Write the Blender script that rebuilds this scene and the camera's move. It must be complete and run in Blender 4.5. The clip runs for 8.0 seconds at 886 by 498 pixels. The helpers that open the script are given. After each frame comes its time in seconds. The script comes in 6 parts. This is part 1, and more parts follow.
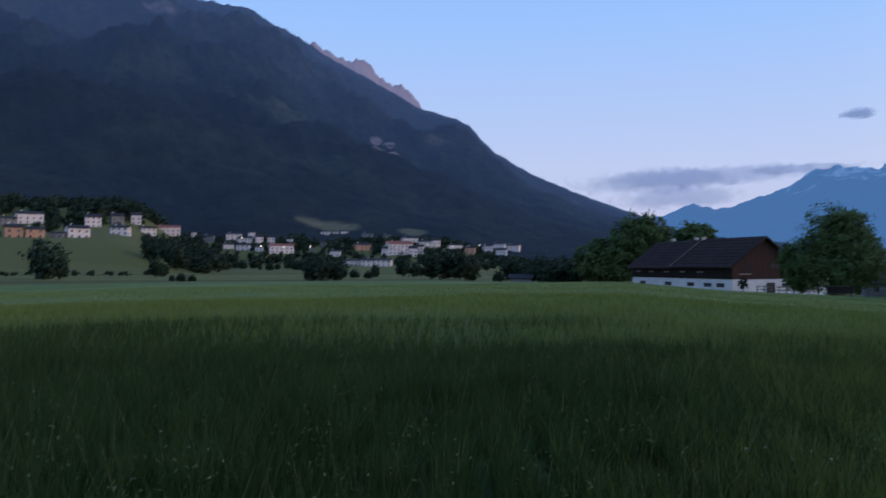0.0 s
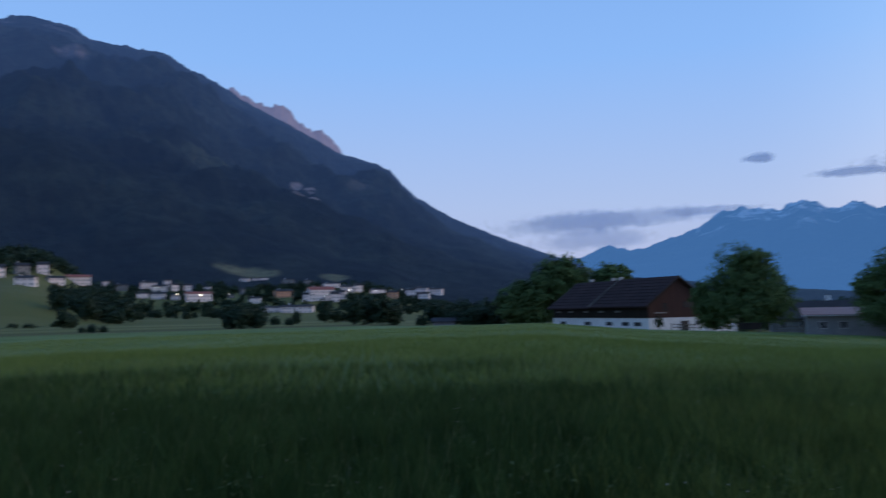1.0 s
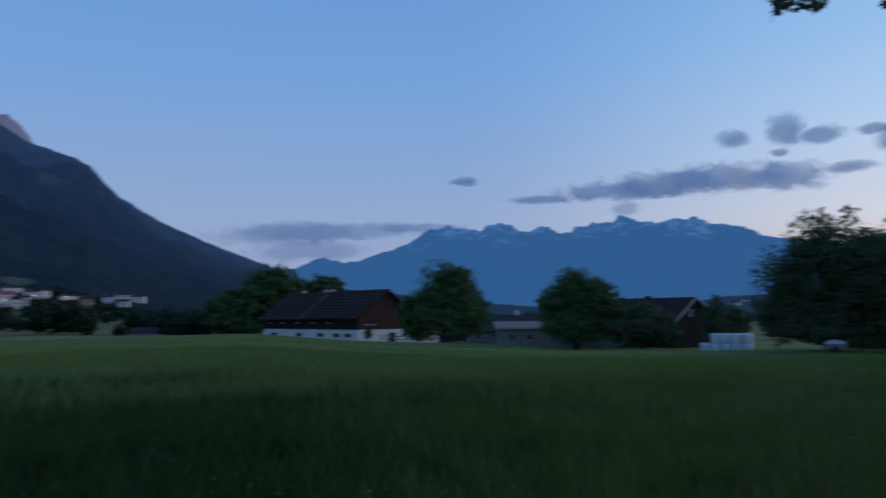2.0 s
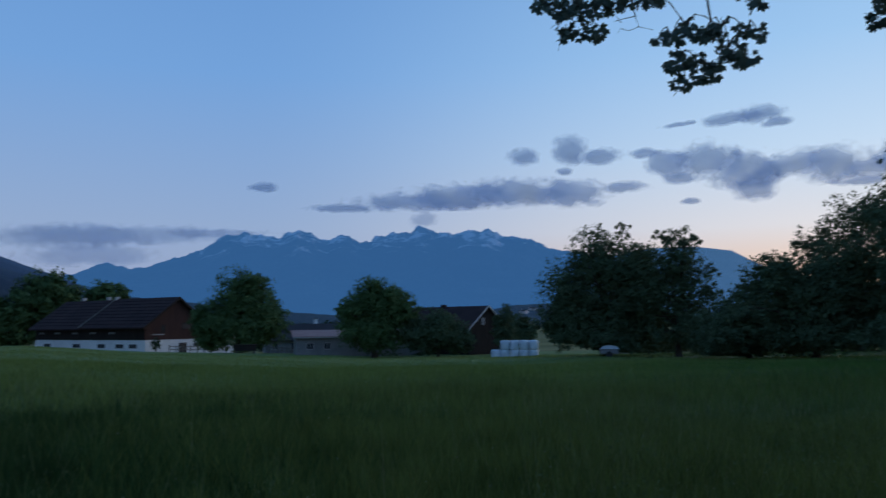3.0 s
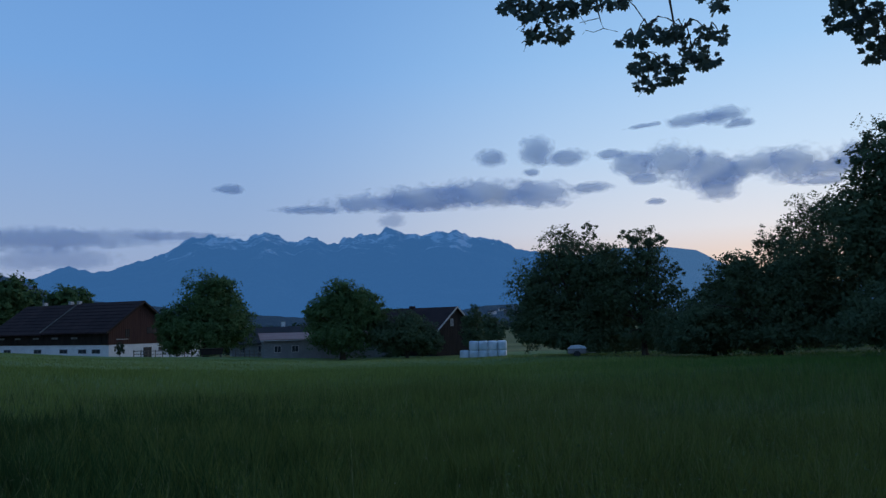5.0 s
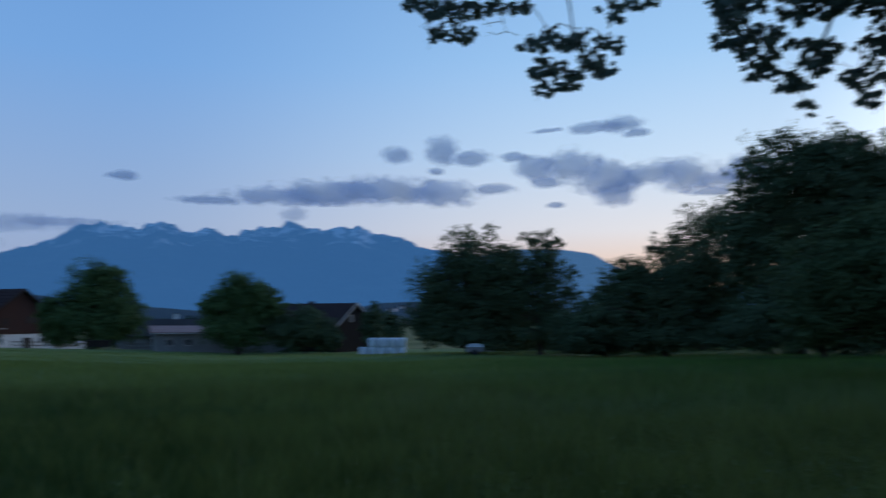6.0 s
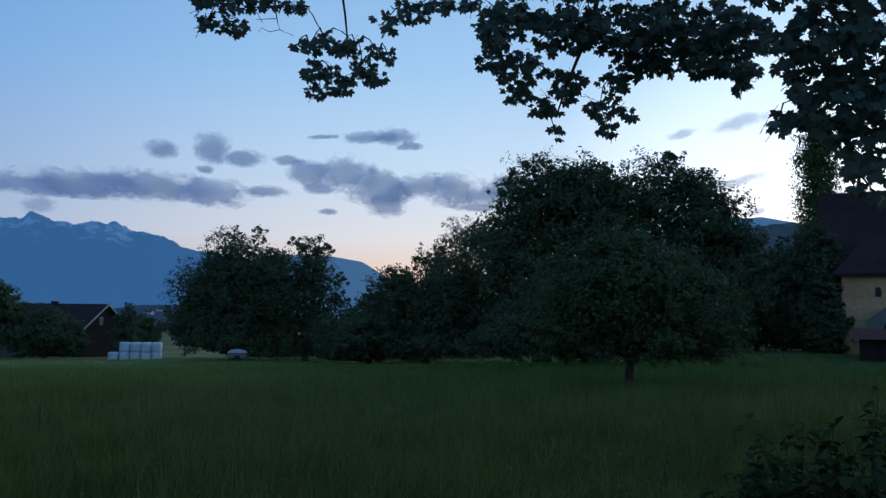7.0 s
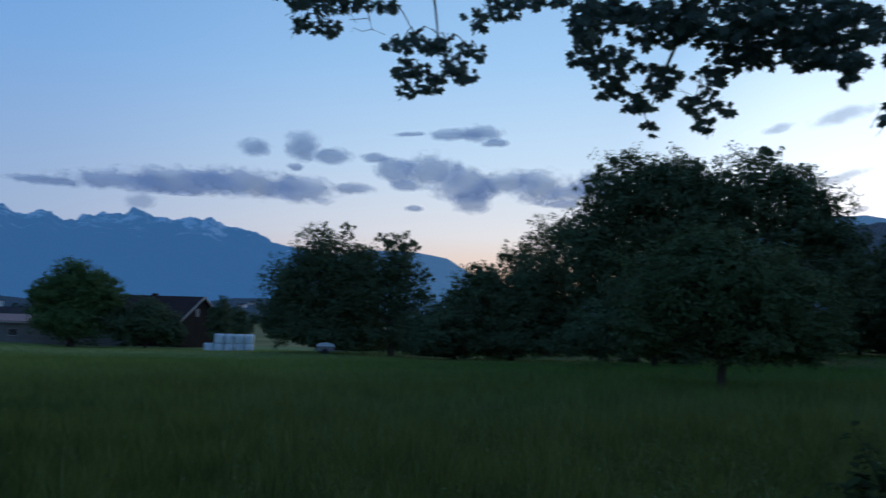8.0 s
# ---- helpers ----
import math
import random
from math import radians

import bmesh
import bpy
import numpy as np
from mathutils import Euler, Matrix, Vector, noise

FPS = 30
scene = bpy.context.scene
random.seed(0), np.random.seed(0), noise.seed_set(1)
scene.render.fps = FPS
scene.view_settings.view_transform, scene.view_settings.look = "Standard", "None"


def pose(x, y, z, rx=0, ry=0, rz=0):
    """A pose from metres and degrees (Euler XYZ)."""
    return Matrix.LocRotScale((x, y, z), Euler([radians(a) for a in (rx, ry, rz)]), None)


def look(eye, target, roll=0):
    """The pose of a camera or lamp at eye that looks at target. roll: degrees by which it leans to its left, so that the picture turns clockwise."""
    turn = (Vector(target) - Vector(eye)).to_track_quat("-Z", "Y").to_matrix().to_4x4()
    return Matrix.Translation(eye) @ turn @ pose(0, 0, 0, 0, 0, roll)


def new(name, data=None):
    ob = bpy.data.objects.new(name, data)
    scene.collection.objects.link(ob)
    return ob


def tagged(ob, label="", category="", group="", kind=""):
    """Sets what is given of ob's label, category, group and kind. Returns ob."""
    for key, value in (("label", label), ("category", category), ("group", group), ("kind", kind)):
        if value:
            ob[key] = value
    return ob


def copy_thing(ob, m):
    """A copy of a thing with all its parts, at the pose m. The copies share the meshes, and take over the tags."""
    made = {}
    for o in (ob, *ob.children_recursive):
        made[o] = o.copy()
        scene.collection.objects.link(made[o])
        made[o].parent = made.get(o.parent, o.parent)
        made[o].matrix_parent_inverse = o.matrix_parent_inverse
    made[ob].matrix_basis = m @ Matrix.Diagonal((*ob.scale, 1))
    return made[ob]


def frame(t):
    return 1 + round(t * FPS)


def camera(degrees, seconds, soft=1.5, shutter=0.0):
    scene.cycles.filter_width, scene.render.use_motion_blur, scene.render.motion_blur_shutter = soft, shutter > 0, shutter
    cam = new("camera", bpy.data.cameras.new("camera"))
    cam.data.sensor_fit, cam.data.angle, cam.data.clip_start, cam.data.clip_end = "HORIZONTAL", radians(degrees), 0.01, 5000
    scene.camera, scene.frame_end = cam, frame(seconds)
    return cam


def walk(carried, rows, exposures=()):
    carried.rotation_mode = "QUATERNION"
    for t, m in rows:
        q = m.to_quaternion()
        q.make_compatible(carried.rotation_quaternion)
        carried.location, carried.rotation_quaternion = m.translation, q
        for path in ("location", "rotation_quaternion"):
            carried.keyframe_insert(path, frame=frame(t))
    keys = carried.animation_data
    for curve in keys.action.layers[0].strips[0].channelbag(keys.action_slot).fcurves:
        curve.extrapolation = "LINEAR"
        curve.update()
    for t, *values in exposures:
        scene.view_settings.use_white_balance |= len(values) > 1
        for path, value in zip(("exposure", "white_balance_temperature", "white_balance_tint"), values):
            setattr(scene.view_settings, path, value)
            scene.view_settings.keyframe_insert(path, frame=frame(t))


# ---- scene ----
EYE = 1.65
cam = camera(58.5, 8.0, soft=1.4, shutter=0.6)
walk(cam, [
    (0, pose(-0.054, 0.087, EYE + 0.048, 91.20, -0.00, 0.00)),
    (0.5, pose(-0.054, 0.087, EYE + 0.048, 93.04, 0.72, -2.64)),
    (1, pose(-0.054, 0.087, EYE + 0.047, 94.34, 1.19, -5.57)),
    (1.5, pose(-0.053, 0.085, EYE + 0.045, 94.47, 0.23, -16.10)),
    (2, pose(-0.052, 0.083, EYE + 0.045, 94.85, 0.39, -26.15)),
    (2.2, pose(-0.051, 0.082, EYE + 0.044, 94.88, 0.73, -29.84)),
    (3.3, pose(-0.048, 0.077, EYE + 0.042, 95.58, 0.83, -42.44)),
    (3.5, pose(-0.048, 0.077, EYE + 0.042, 95.66, 1.16, -42.90)),
    (4, pose(-0.047, 0.076, EYE + 0.042, 95.75, 1.54, -42.81)),
    (5.5, pose(-0.045, 0.072, EYE + 0.032, 95.09, 0.78, -43.24)),
    (6, pose(-0.025, 0.039, EYE + 0.022, 95.12, -0.01, -50.05)),
    (6.5, pose(-0.007, 0.011, EYE + 0.006, 95.52, -0.44, -61.32)),
    (7, pose(-0.000, 0.000, EYE + 0.000, 95.76, -1.05, -66.74)),
    (7.5, pose(-0.004, 0.006, EYE + 0.000, 95.48, -1.64, -65.25)),
    (8, pose(-0.016, 0.025, EYE + 0.000, 95.37, -2.08, -60.66)),
], exposures=[(0, 0.50, 7200, 17), (0.5, 0.62, 6950, 15), (1.0, 0.32, 6650, 13), (1.5, 0.16, 6400, 10), (2.0, -0.16, 6250, 8), (3.3, -0.12, 6300, 6), (6.0, -0.06, 6300, 6), (7.0, -0.06, 6350, 5), (8.0, -0.05, 6350, 5)])

# ---- world: sky after sunset, the glow low over the hills ----
SUN_AZ = -93.0


def direction(az, el=0.0):
    a, e = radians(az), radians(el)
    return Vector((-math.sin(a) * math.cos(e), math.cos(a) * math.cos(e), math.sin(e)))


def at(az, d, z=0.0):
    v = direction(az)
    return Vector((v.x * d, v.y * d, z))


world = bpy.data.worlds.new("dusk")
scene.world = world
world.use_nodes = True
wn, wl = world.node_tree.nodes, world.node_tree.links
wn.clear()


def ramp_node(nodes, stops, mode="EASE"):
    r = nodes.new("ShaderNodeValToRGB")
    r.color_ramp.interpolation = mode
    el = r.color_ramp.elements
    while len(el) < len(stops):
        el.new(0.5)
    for e, (p, c) in zip(el, stops):
        e.position = p
        e.color = (*c, 1) if len(c) == 3 else c
    return r


def wmath(op, a, b=None):
    m = wn.new("ShaderNodeMath")
    m.operation = op
    for i, v in enumerate((a, b)):
        if v is None:
            continue
        if isinstance(v, (int, float)):
            m.inputs[i].default_value = v
        else:
            wl.new(v, m.inputs[i])
    return m.outputs[0]


coord = wn.new("ShaderNodeTexCoord")
split = wn.new("ShaderNodeSeparateXYZ")
wl.new(coord.outputs["Generated"], split.inputs[0])
up = wmath("MAXIMUM", split.outputs["Z"], 0.0)
sd = direction(SUN_AZ, 6)
dotn = wn.new("ShaderNodeVectorMath")
dotn.operation = "DOT_PRODUCT"
wl.new(coord.outputs["Generated"], dotn.inputs[0])
dotn.inputs[1].default_value = sd
away = ramp_node(wn, [(0.0, (0.33, 0.37, 0.56)), (0.12, (0.31, 0.42, 0.66)), (0.30, (0.19, 0.38, 0.74)), (0.6, (0.11, 0.27, 0.62)), (1.0, (0.07, 0.17, 0.42))], "LINEAR")
wl.new(up, away.inputs[0])
glow = ramp_node(wn, [(0.0, (0.85, 0.50, 0.34)), (0.06, (0.90, 0.62, 0.48)), (0.11, (0.82, 0.78, 0.82)), (0.20, (0.60, 0.75, 0.95)), (0.32, (0.39, 0.62, 0.93)), (0.55, (0.19, 0.40, 0.76)), (1.0, (0.07, 0.17, 0.42))], "LINEAR")
wl.new(up, glow.inputs[0])
near_sun = wn.new("ShaderNodeMapRange")
near_sun.interpolation_type = "SMOOTHSTEP"
near_sun.inputs["From Min"].default_value = 0.4
near_sun.inputs["From Max"].default_value = 1.0
wl.new(dotn.outputs["Value"], near_sun.inputs["Value"])
mixc = wn.new("ShaderNodeMix")
mixc.data_type = "RGBA"
wl.new(near_sun.outputs[0], mixc.inputs[0])
wl.new(away.outputs[0], mixc.inputs[6])
wl.new(glow.outputs[0], mixc.inputs[7])
core = wn.new("ShaderNodeMapRange")
core.interpolation_type = "SMOOTHSTEP"
core.inputs["From Min"].default_value = 0.93
core.inputs["From Max"].default_value = 1.0
core.inputs["To Max"].default_value = 0.42
wl.new(dotn.outputs["Value"], core.inputs["Value"])
sky = wn.new("ShaderNodeTexSky")
sky.sky_type = "NISHITA"
sky.sun_disc = False
sky.sun_elevation = radians(1.0)
sky.sun_rotation = radians(-SUN_AZ)
bg = wn.new("ShaderNodeBackground")
wl.new(mixc.outputs[2], bg.inputs["Color"])
bg.inputs["Strength"].default_value = 1.0
bg2 = wn.new("ShaderNodeBackground")
wl.new(sky.outputs[0], bg2.inputs["Color"])
bg2.inputs["Strength"].default_value = 0.02
bg3 = wn.new("ShaderNodeBackground")
bg3.inputs["Color"].default_value = (0.95, 0.93, 0.95, 1)
wl.new(core.outputs[0], bg3.inputs["Strength"])
add1, add2 = wn.new("ShaderNodeAddShader"), wn.new("ShaderNodeAddShader")
wl.new(bg.outputs[0], add1.inputs[0])
wl.new(bg2.outputs[0], add1.inputs[1])
wl.new(add1.outputs[0], add2.inputs[0])
wl.new(bg3.outputs[0], add2.inputs[1])
wout = wn.new("ShaderNodeOutputWorld")
wl.new(add2.outputs[0], wout.inputs[0])

sun = new("sun", bpy.data.lights.new("sun", "SUN"))
sun.data.energy, sun.data.angle, sun.data.color = 0.9, radians(40), (1.0, 0.74, 0.55)
sun.matrix_world = look(at(SUN_AZ, 100, 16), (0, 0, 0))

# ---- materials ----
def material(name):
    m = bpy.data.materials.new(name)
    m.use_nodes = True
    n, l = m.node_tree.nodes, m.node_tree.links
    return m, n, l, n["Principled BSDF"]


def noise_node(n, l, vec, scale, detail=5.0, rough=0.6, dist=0.0):
    t = n.new("ShaderNodeTexNoise")
    t.inputs["Scale"].default_value = scale
    t.inputs["Detail"].default_value = detail
    t.inputs["Roughness"].default_value = rough
    t.inputs["Distortion"].default_value = dist
    if vec is not None:
        l.new(vec, t.inputs["Vector"])
    return t.outputs["Fac"]


def mix_node(n, l, fac, a, b, blend="MIX"):
    m = n.new("ShaderNodeMix")
    m.data_type, m.blend_type = "RGBA", blend
    for i, v in ((0, fac), (6, a), (7, b)):
        if isinstance(v, (int, float)):
            m.inputs[i].default_value = v
        elif isinstance(v, tuple):
            m.inputs[i].default_value = (*v, 1)
        else:
            l.new(v, m.inputs[i])
    return m.outputs[2]


def mapr(n, l, v, a, b, c=0.0, d=1.0):
    m = n.new("ShaderNodeMapRange")
    m.interpolation_type = "SMOOTHSTEP"
    for i, x in enumerate((a, b, c, d)):
        m.inputs[i + 1].default_value = x
    l.new(v, m.inputs[0])
    return m.outputs[0]


def bump_node(n, l, height, strength, distance, bsdf):
    b = n.new("ShaderNodeBump")
    b.inputs["Strength"].default_value = strength
    b.inputs["Distance"].default_value = distance
    l.new(height, b.inputs["Height"])
    l.new(b.outputs[0], bsdf.inputs["Normal"])


def surface(name, dark, light, scale, fine, rough=0.8, bump=0.3, dist=0.02, stretch=(1, 1, 1), spread=0.0):
    """A worn two-tone surface: broad stains, fine grain and relief, in object space."""
    m, n, l, b = material(name)
    tc = n.new("ShaderNodeTexCoord")
    mp = n.new("ShaderNodeMapping")
    mp.inputs["Scale"].default_value = stretch
    l.new(tc.outputs["Object"], mp.inputs[0])
    big = noise_node(n, l, mp.outputs[0], scale, 4, 0.6, 0.4)
    small = noise_node(n, l, mp.outputs[0], fine, 6, 0.7)
    col = mix_node(n, l, mapr(n, l, big, 0.3, 0.7), dark, light)
    col = mix_node(n, l, mapr(n, l, small, 0.3, 0.75, 0.0, 0.55), col, tuple(c * 0.62 for c in dark))
    if spread:
        oi = n.new("ShaderNodeObjectInfo")
        hs = n.new("ShaderNodeHueSaturation")
        l.new(mapr(n, l, oi.outputs["Random"], 0.0, 1.0, 1 - spread, 1 + spread), hs.inputs["Value"])
        l.new(col, hs.inputs["Color"])
        col = hs.outputs[0]
    l.new(col, b.inputs["Base Color"])
    b.inputs["Roughness"].default_value = rough
    b.inputs["Specular IOR Level"].default_value = 0.25
    bump_node(n, l, small, bump, dist, b)
    return m


def foliage(name, dark, light, through_light=0.25, gloss=0.2, rough=0.6):
    m, n, l, b = material(name)
    geo = n.new("ShaderNodeNewGeometry")
    tc = n.new("ShaderNodeTexCoord")
    big = mapr(n, l, noise_node(n, l, tc.outputs["Object"], 0.45, 4), 0.3, 0.7)
    fine = mapr(n, l, noise_node(n, l, tc.outputs["Object"], 1.7, 4), 0.3, 0.7)
    f = mix_node(n, l, 0.45, geo.outputs["Random Per Island"], mix_node(n, l, 0.5, big, fine))
    col = mix_node(n, l, f, dark, light)
    l.new(col, b.inputs["Base Color"])
    b.inputs["Roughness"].default_value = rough
    b.inputs["Specular IOR Level"].default_value = gloss
    tr = n.new("ShaderNodeBsdfTranslucent")
    l.new(col, tr.inputs["Color"])
    mx = n.new("ShaderNodeMixShader")
    mx.inputs[0].default_value = through_light
    l.new(b.outputs[0], mx.inputs[1])
    l.new(tr.outputs[0], mx.inputs[2])
    l.new(mx.outputs[0], n["Material Output"].inputs[0])
    return m


def plain(name, col, rough=0.6, emit=0.0, metal=0.0):
    m, n, l, b = material(name)
    b.inputs["Base Color"].default_value = (*col, 1)
    b.inputs["Roughness"].default_value = rough
    b.inputs["Metallic"].default_value = metal
    if emit:
        b.inputs["Emission Color"].default_value = (*col, 1)
        b.inputs["Emission Strength"].default_value = emit
    return m


def ground_material():
    m, n, l, b = material("meadow_ground")
    tc = n.new("ShaderNodeTexCoord")
    o = tc.outputs["Object"]
    sep = n.new("ShaderNodeSeparateXYZ")
    l.new(o, sep.inputs[0])
    dist = n.new("ShaderNodeVectorMath")
    dist.operation = "LENGTH"
    l.new(o, dist.inputs[0])
    d = dist.outputs["Value"]
    blades = noise_node(n, l, o, 9.0, 8, 0.75)
    tufts = noise_node(n, l, o, 0.9, 6, 0.65, 0.5)
    swathe = noise_node(n, l, o, 0.06, 5, 0.6, 0.6)
    col = mix_node(n, l, mapr(n, l, tufts, 0.3, 0.72), (0.022, 0.058, 0.014), (0.055, 0.125, 0.03))
    col = mix_node(n, l, mapr(n, l, swathe, 0.35, 0.7, 0.0, 0.7), col, (0.075, 0.125, 0.038))
    col = mix_node(n, l, mapr(n, l, blades, 0.45, 0.8, 0.0, 0.6), col, (0.015, 0.035, 0.01))
    # the mown crop beyond the tall grass is paler and even
    crop = mix_node(n, l, mapr(n, l, swathe, 0.3, 0.7), (0.130, 0.185, 0.050), (0.200, 0.245, 0.090))
    crop = mix_node(n, l, mapr(n, l, tufts, 0.35, 0.75, 0.0, 0.4), crop, (0.08, 0.14, 0.035))
    # the orchard side keeps its short grass, darkened for the shade under its trees
    side = n.new("ShaderNodeMath")
    side.operation = "DIVIDE"
    l.new(sep.outputs["X"], side.inputs[0])
    l.new(d, side.inputs[1])
    crop = mix_node(n, l, mapr(n, l, side.outputs[0], 0.72, 0.88), crop, (0.048, 0.080, 0.020))
    edge = n.new("ShaderNodeMath")
    edge.operation = "MULTIPLY_ADD"
    l.new(noise_node(n, l, o, 0.12, 4, 0.6, 0.5), edge.inputs[0])
    edge.inputs[1].default_value = 36.0
    l.new(d, edge.inputs[2])
    far = mapr(n, l, edge.outputs[0], 26.0, 66.0)
    col = mix_node(n, l, far, col, crop)
    # fields of the valley floor: strips of hay, crop and earth
    mp = n.new("ShaderNodeMapping")
    mp.inputs["Scale"].default_value = (0.0025, 0.011, 0.0)
    mp.inputs["Rotation"].default_value = (0, 0, 0.25)
    l.new(o, mp.inputs[0])
    vor = n.new("ShaderNodeTexVoronoi")
    vor.inputs["Scale"].default_value = 1.6
    l.new(mp.outputs[0], vor.inputs["Vector"])
    sepc = n.new("ShaderNodeSeparateColor")
    l.new(vor.outputs["Color"], sepc.inputs[0])
    r = ramp_node(n, [(0.0, (0.16, 0.165, 0.06)), (0.35, (0.23, 0.22, 0.095)), (0.6, (0.28, 0.25, 0.13)), (0.8, (0.17, 0.18, 0.065)), (1.0, (0.19, 0.14, 0.09))], "CONSTANT")
    l.new(sepc.outputs[0], r.inputs[0])
    fields = mix_node(n, l, mapr(n, l, noise_node(n, l, o, 0.03, 6, 0.7), 0.3, 0.75, 0.0, 0.5), r.outputs[0], (0.10, 0.13, 0.05))
    strips = n.new("ShaderNodeMath")
    strips.operation = "MULTIPLY_ADD"
    l.new(noise_node(n, l, o, 0.02, 3, 0.5), strips.inputs[0])
    strips.inputs[1].default_value = 26.0
    l.new(d, strips.inputs[2])
    bands = ramp_node(n, [(0.0, (0.115, 0.135, 0.030)), (0.10, (0.105, 0.072, 0.032)), (0.17, (0.095, 0.100, 0.026)), (0.27, (0.215, 0.190, 0.062)), (0.38, (0.105, 0.108, 0.030)), (0.50, (0.23, 0.20, 0.066)), (0.62, (0.120, 0.118, 0.034)), (0.80, (0.110, 0.108, 0.028)), (1.0, (0.125, 0.118, 0.034))], "LINEAR")
    l.new(mapr(n, l, strips.outputs[0], 140.0, 480.0), bands.inputs[0])
    fields = mix_node(n, l, 0.75, fields, bands.outputs[0])
    col = mix_node(n, l, mapr(n, l, d, 140.0, 190.0), col, fields)
    l.new(col, b.inputs["Base Color"])
    b.inputs["Roughness"].default_value = 0.9
    b.inputs["Specular IOR Level"].default_value = 0.15
    bump_node(n, l, mix_node(n, l, 0.5, blades, tufts), 0.9, 0.25, b)
    return m


def mountain_material(name, forest_dark, forest_light, rock, snow=0.0, rock_from=0.62, haze_glow=(0, 0, 0), haze_amount=0.0, zmax=1000.0, clearings=(), haze_near=1.0):
    """Forest slopes with rock faces and snow in the gullies high up; a blue glow is mixed into the slope for the air in
    front of far ranges.
    """
    m, n, l, b = material(name)
    tc = n.new("ShaderNodeTexCoord")
    o = tc.outputs["Object"]
    sep = n.new("ShaderNodeSeparateXYZ")
    l.new(o, sep.inputs[0])
    trees = noise_node(n, l, o, 0.045, 8, 0.75)
    stands = noise_node(n, l, o, 0.006, 6, 0.65, 0.7)
    col = mix_node(n, l, mapr(n, l, stands, 0.35, 0.68), forest_dark, forest_light)
    ribs = noise_node(n, l, o, 0.0022, 7, 0.7, 1.5)
    col = mix_node(n, l, mapr(n, l, ribs, 0.40, 0.62, 0.0, 0.6), col, tuple(c * 0.55 for c in forest_dark))
    col = mix_node(n, l, mapr(n, l, trees, 0.35, 0.7, 0.0, 0.65), col, tuple(c * 0.35 for c in forest_dark))
    for c, rad, colour in clearings:
        dn = n.new("ShaderNodeVectorMath")
        dn.operation = "DISTANCE"
        wob = n.new("ShaderNodeVectorMath")
        wob.operation = "SCALE"
        nt = n.new("ShaderNodeTexNoise")
        nt.inputs["Scale"].default_value = 0.012
        nt.inputs["Detail"].default_value = 5
        l.new(o, nt.inputs["Vector"])
        l.new(nt.outputs["Color"], wob.inputs[0])
        wob.inputs[3].default_value = rad * 1.6
        av = n.new("ShaderNodeVectorMath")
        l.new(o, av.inputs[0])
        l.new(wob.outputs[0], av.inputs[1])
        l.new(av.outputs[0], dn.inputs[0])
        dn.inputs[1].default_value = Vector(c) + Vector((0.8, 0.8, 0.8)) * rad
        patchy = n.new("ShaderNodeMath")
        patchy.operation = "MULTIPLY"
        l.new(mapr(n, l, dn.outputs["Value"], rad * 0.45, rad * 1.1, 0.9, 0.0), patchy.inputs[0])
        l.new(mapr(n, l, noise_node(n, l, o, 0.05, 6, 0.7, 0.5), 0.36, 0.56, 0.5, 1.0), patchy.inputs[1])
        col = mix_node(n, l, patchy.outputs[0], col, colour)
    h = n.new("ShaderNodeMath")
    h.operation = "MULTIPLY_ADD"
    l.new(sep.outputs["Z"], h.inputs[0])
    h.inputs[1].default_value = 1.0 / zmax
    l.new(mapr(n, l, stands, 0.25, 0.75, -0.22, 0.22), h.inputs[2])
    col = mix_node(n, l, mapr(n, l, h.outputs[0], rock_from, rock_from + 0.22, 0.0, 0.9), col, rock)
    if snow:
        gully = noise_node(n, l, o, 0.012, 8, 0.72, 0.6)
        a = n.new("ShaderNodeMath")
        a.operation = "MULTIPLY"
        l.new(mapr(n, l, h.outputs[0], 0.78, 0.92), a.inputs[0])
        l.new(mapr(n, l, gully, 0.47, 0.53, 0.0, snow), a.inputs[1])
        col = mix_node(n, l, a.outputs[0], col, (0.82, 0.84, 0.88))
    l.new(col, b.inputs["Base Color"])
    b.inputs["Roughness"].default_value = 0.95
    b.inputs["Specular IOR Level"].default_value = 0.05
    bump_node(n, l, trees, 1.0, 22.0, b)
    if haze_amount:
        # air painted as emission on the slope itself, stronger with distance
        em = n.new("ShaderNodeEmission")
        em.inputs["Color"].default_value = (*haze_glow, 1)
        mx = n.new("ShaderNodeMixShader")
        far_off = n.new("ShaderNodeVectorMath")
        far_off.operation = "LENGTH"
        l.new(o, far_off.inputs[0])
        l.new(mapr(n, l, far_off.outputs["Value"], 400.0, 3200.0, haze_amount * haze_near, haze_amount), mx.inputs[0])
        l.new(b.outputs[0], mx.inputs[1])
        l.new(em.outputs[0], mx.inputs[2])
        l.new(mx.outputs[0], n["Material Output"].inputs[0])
    return m


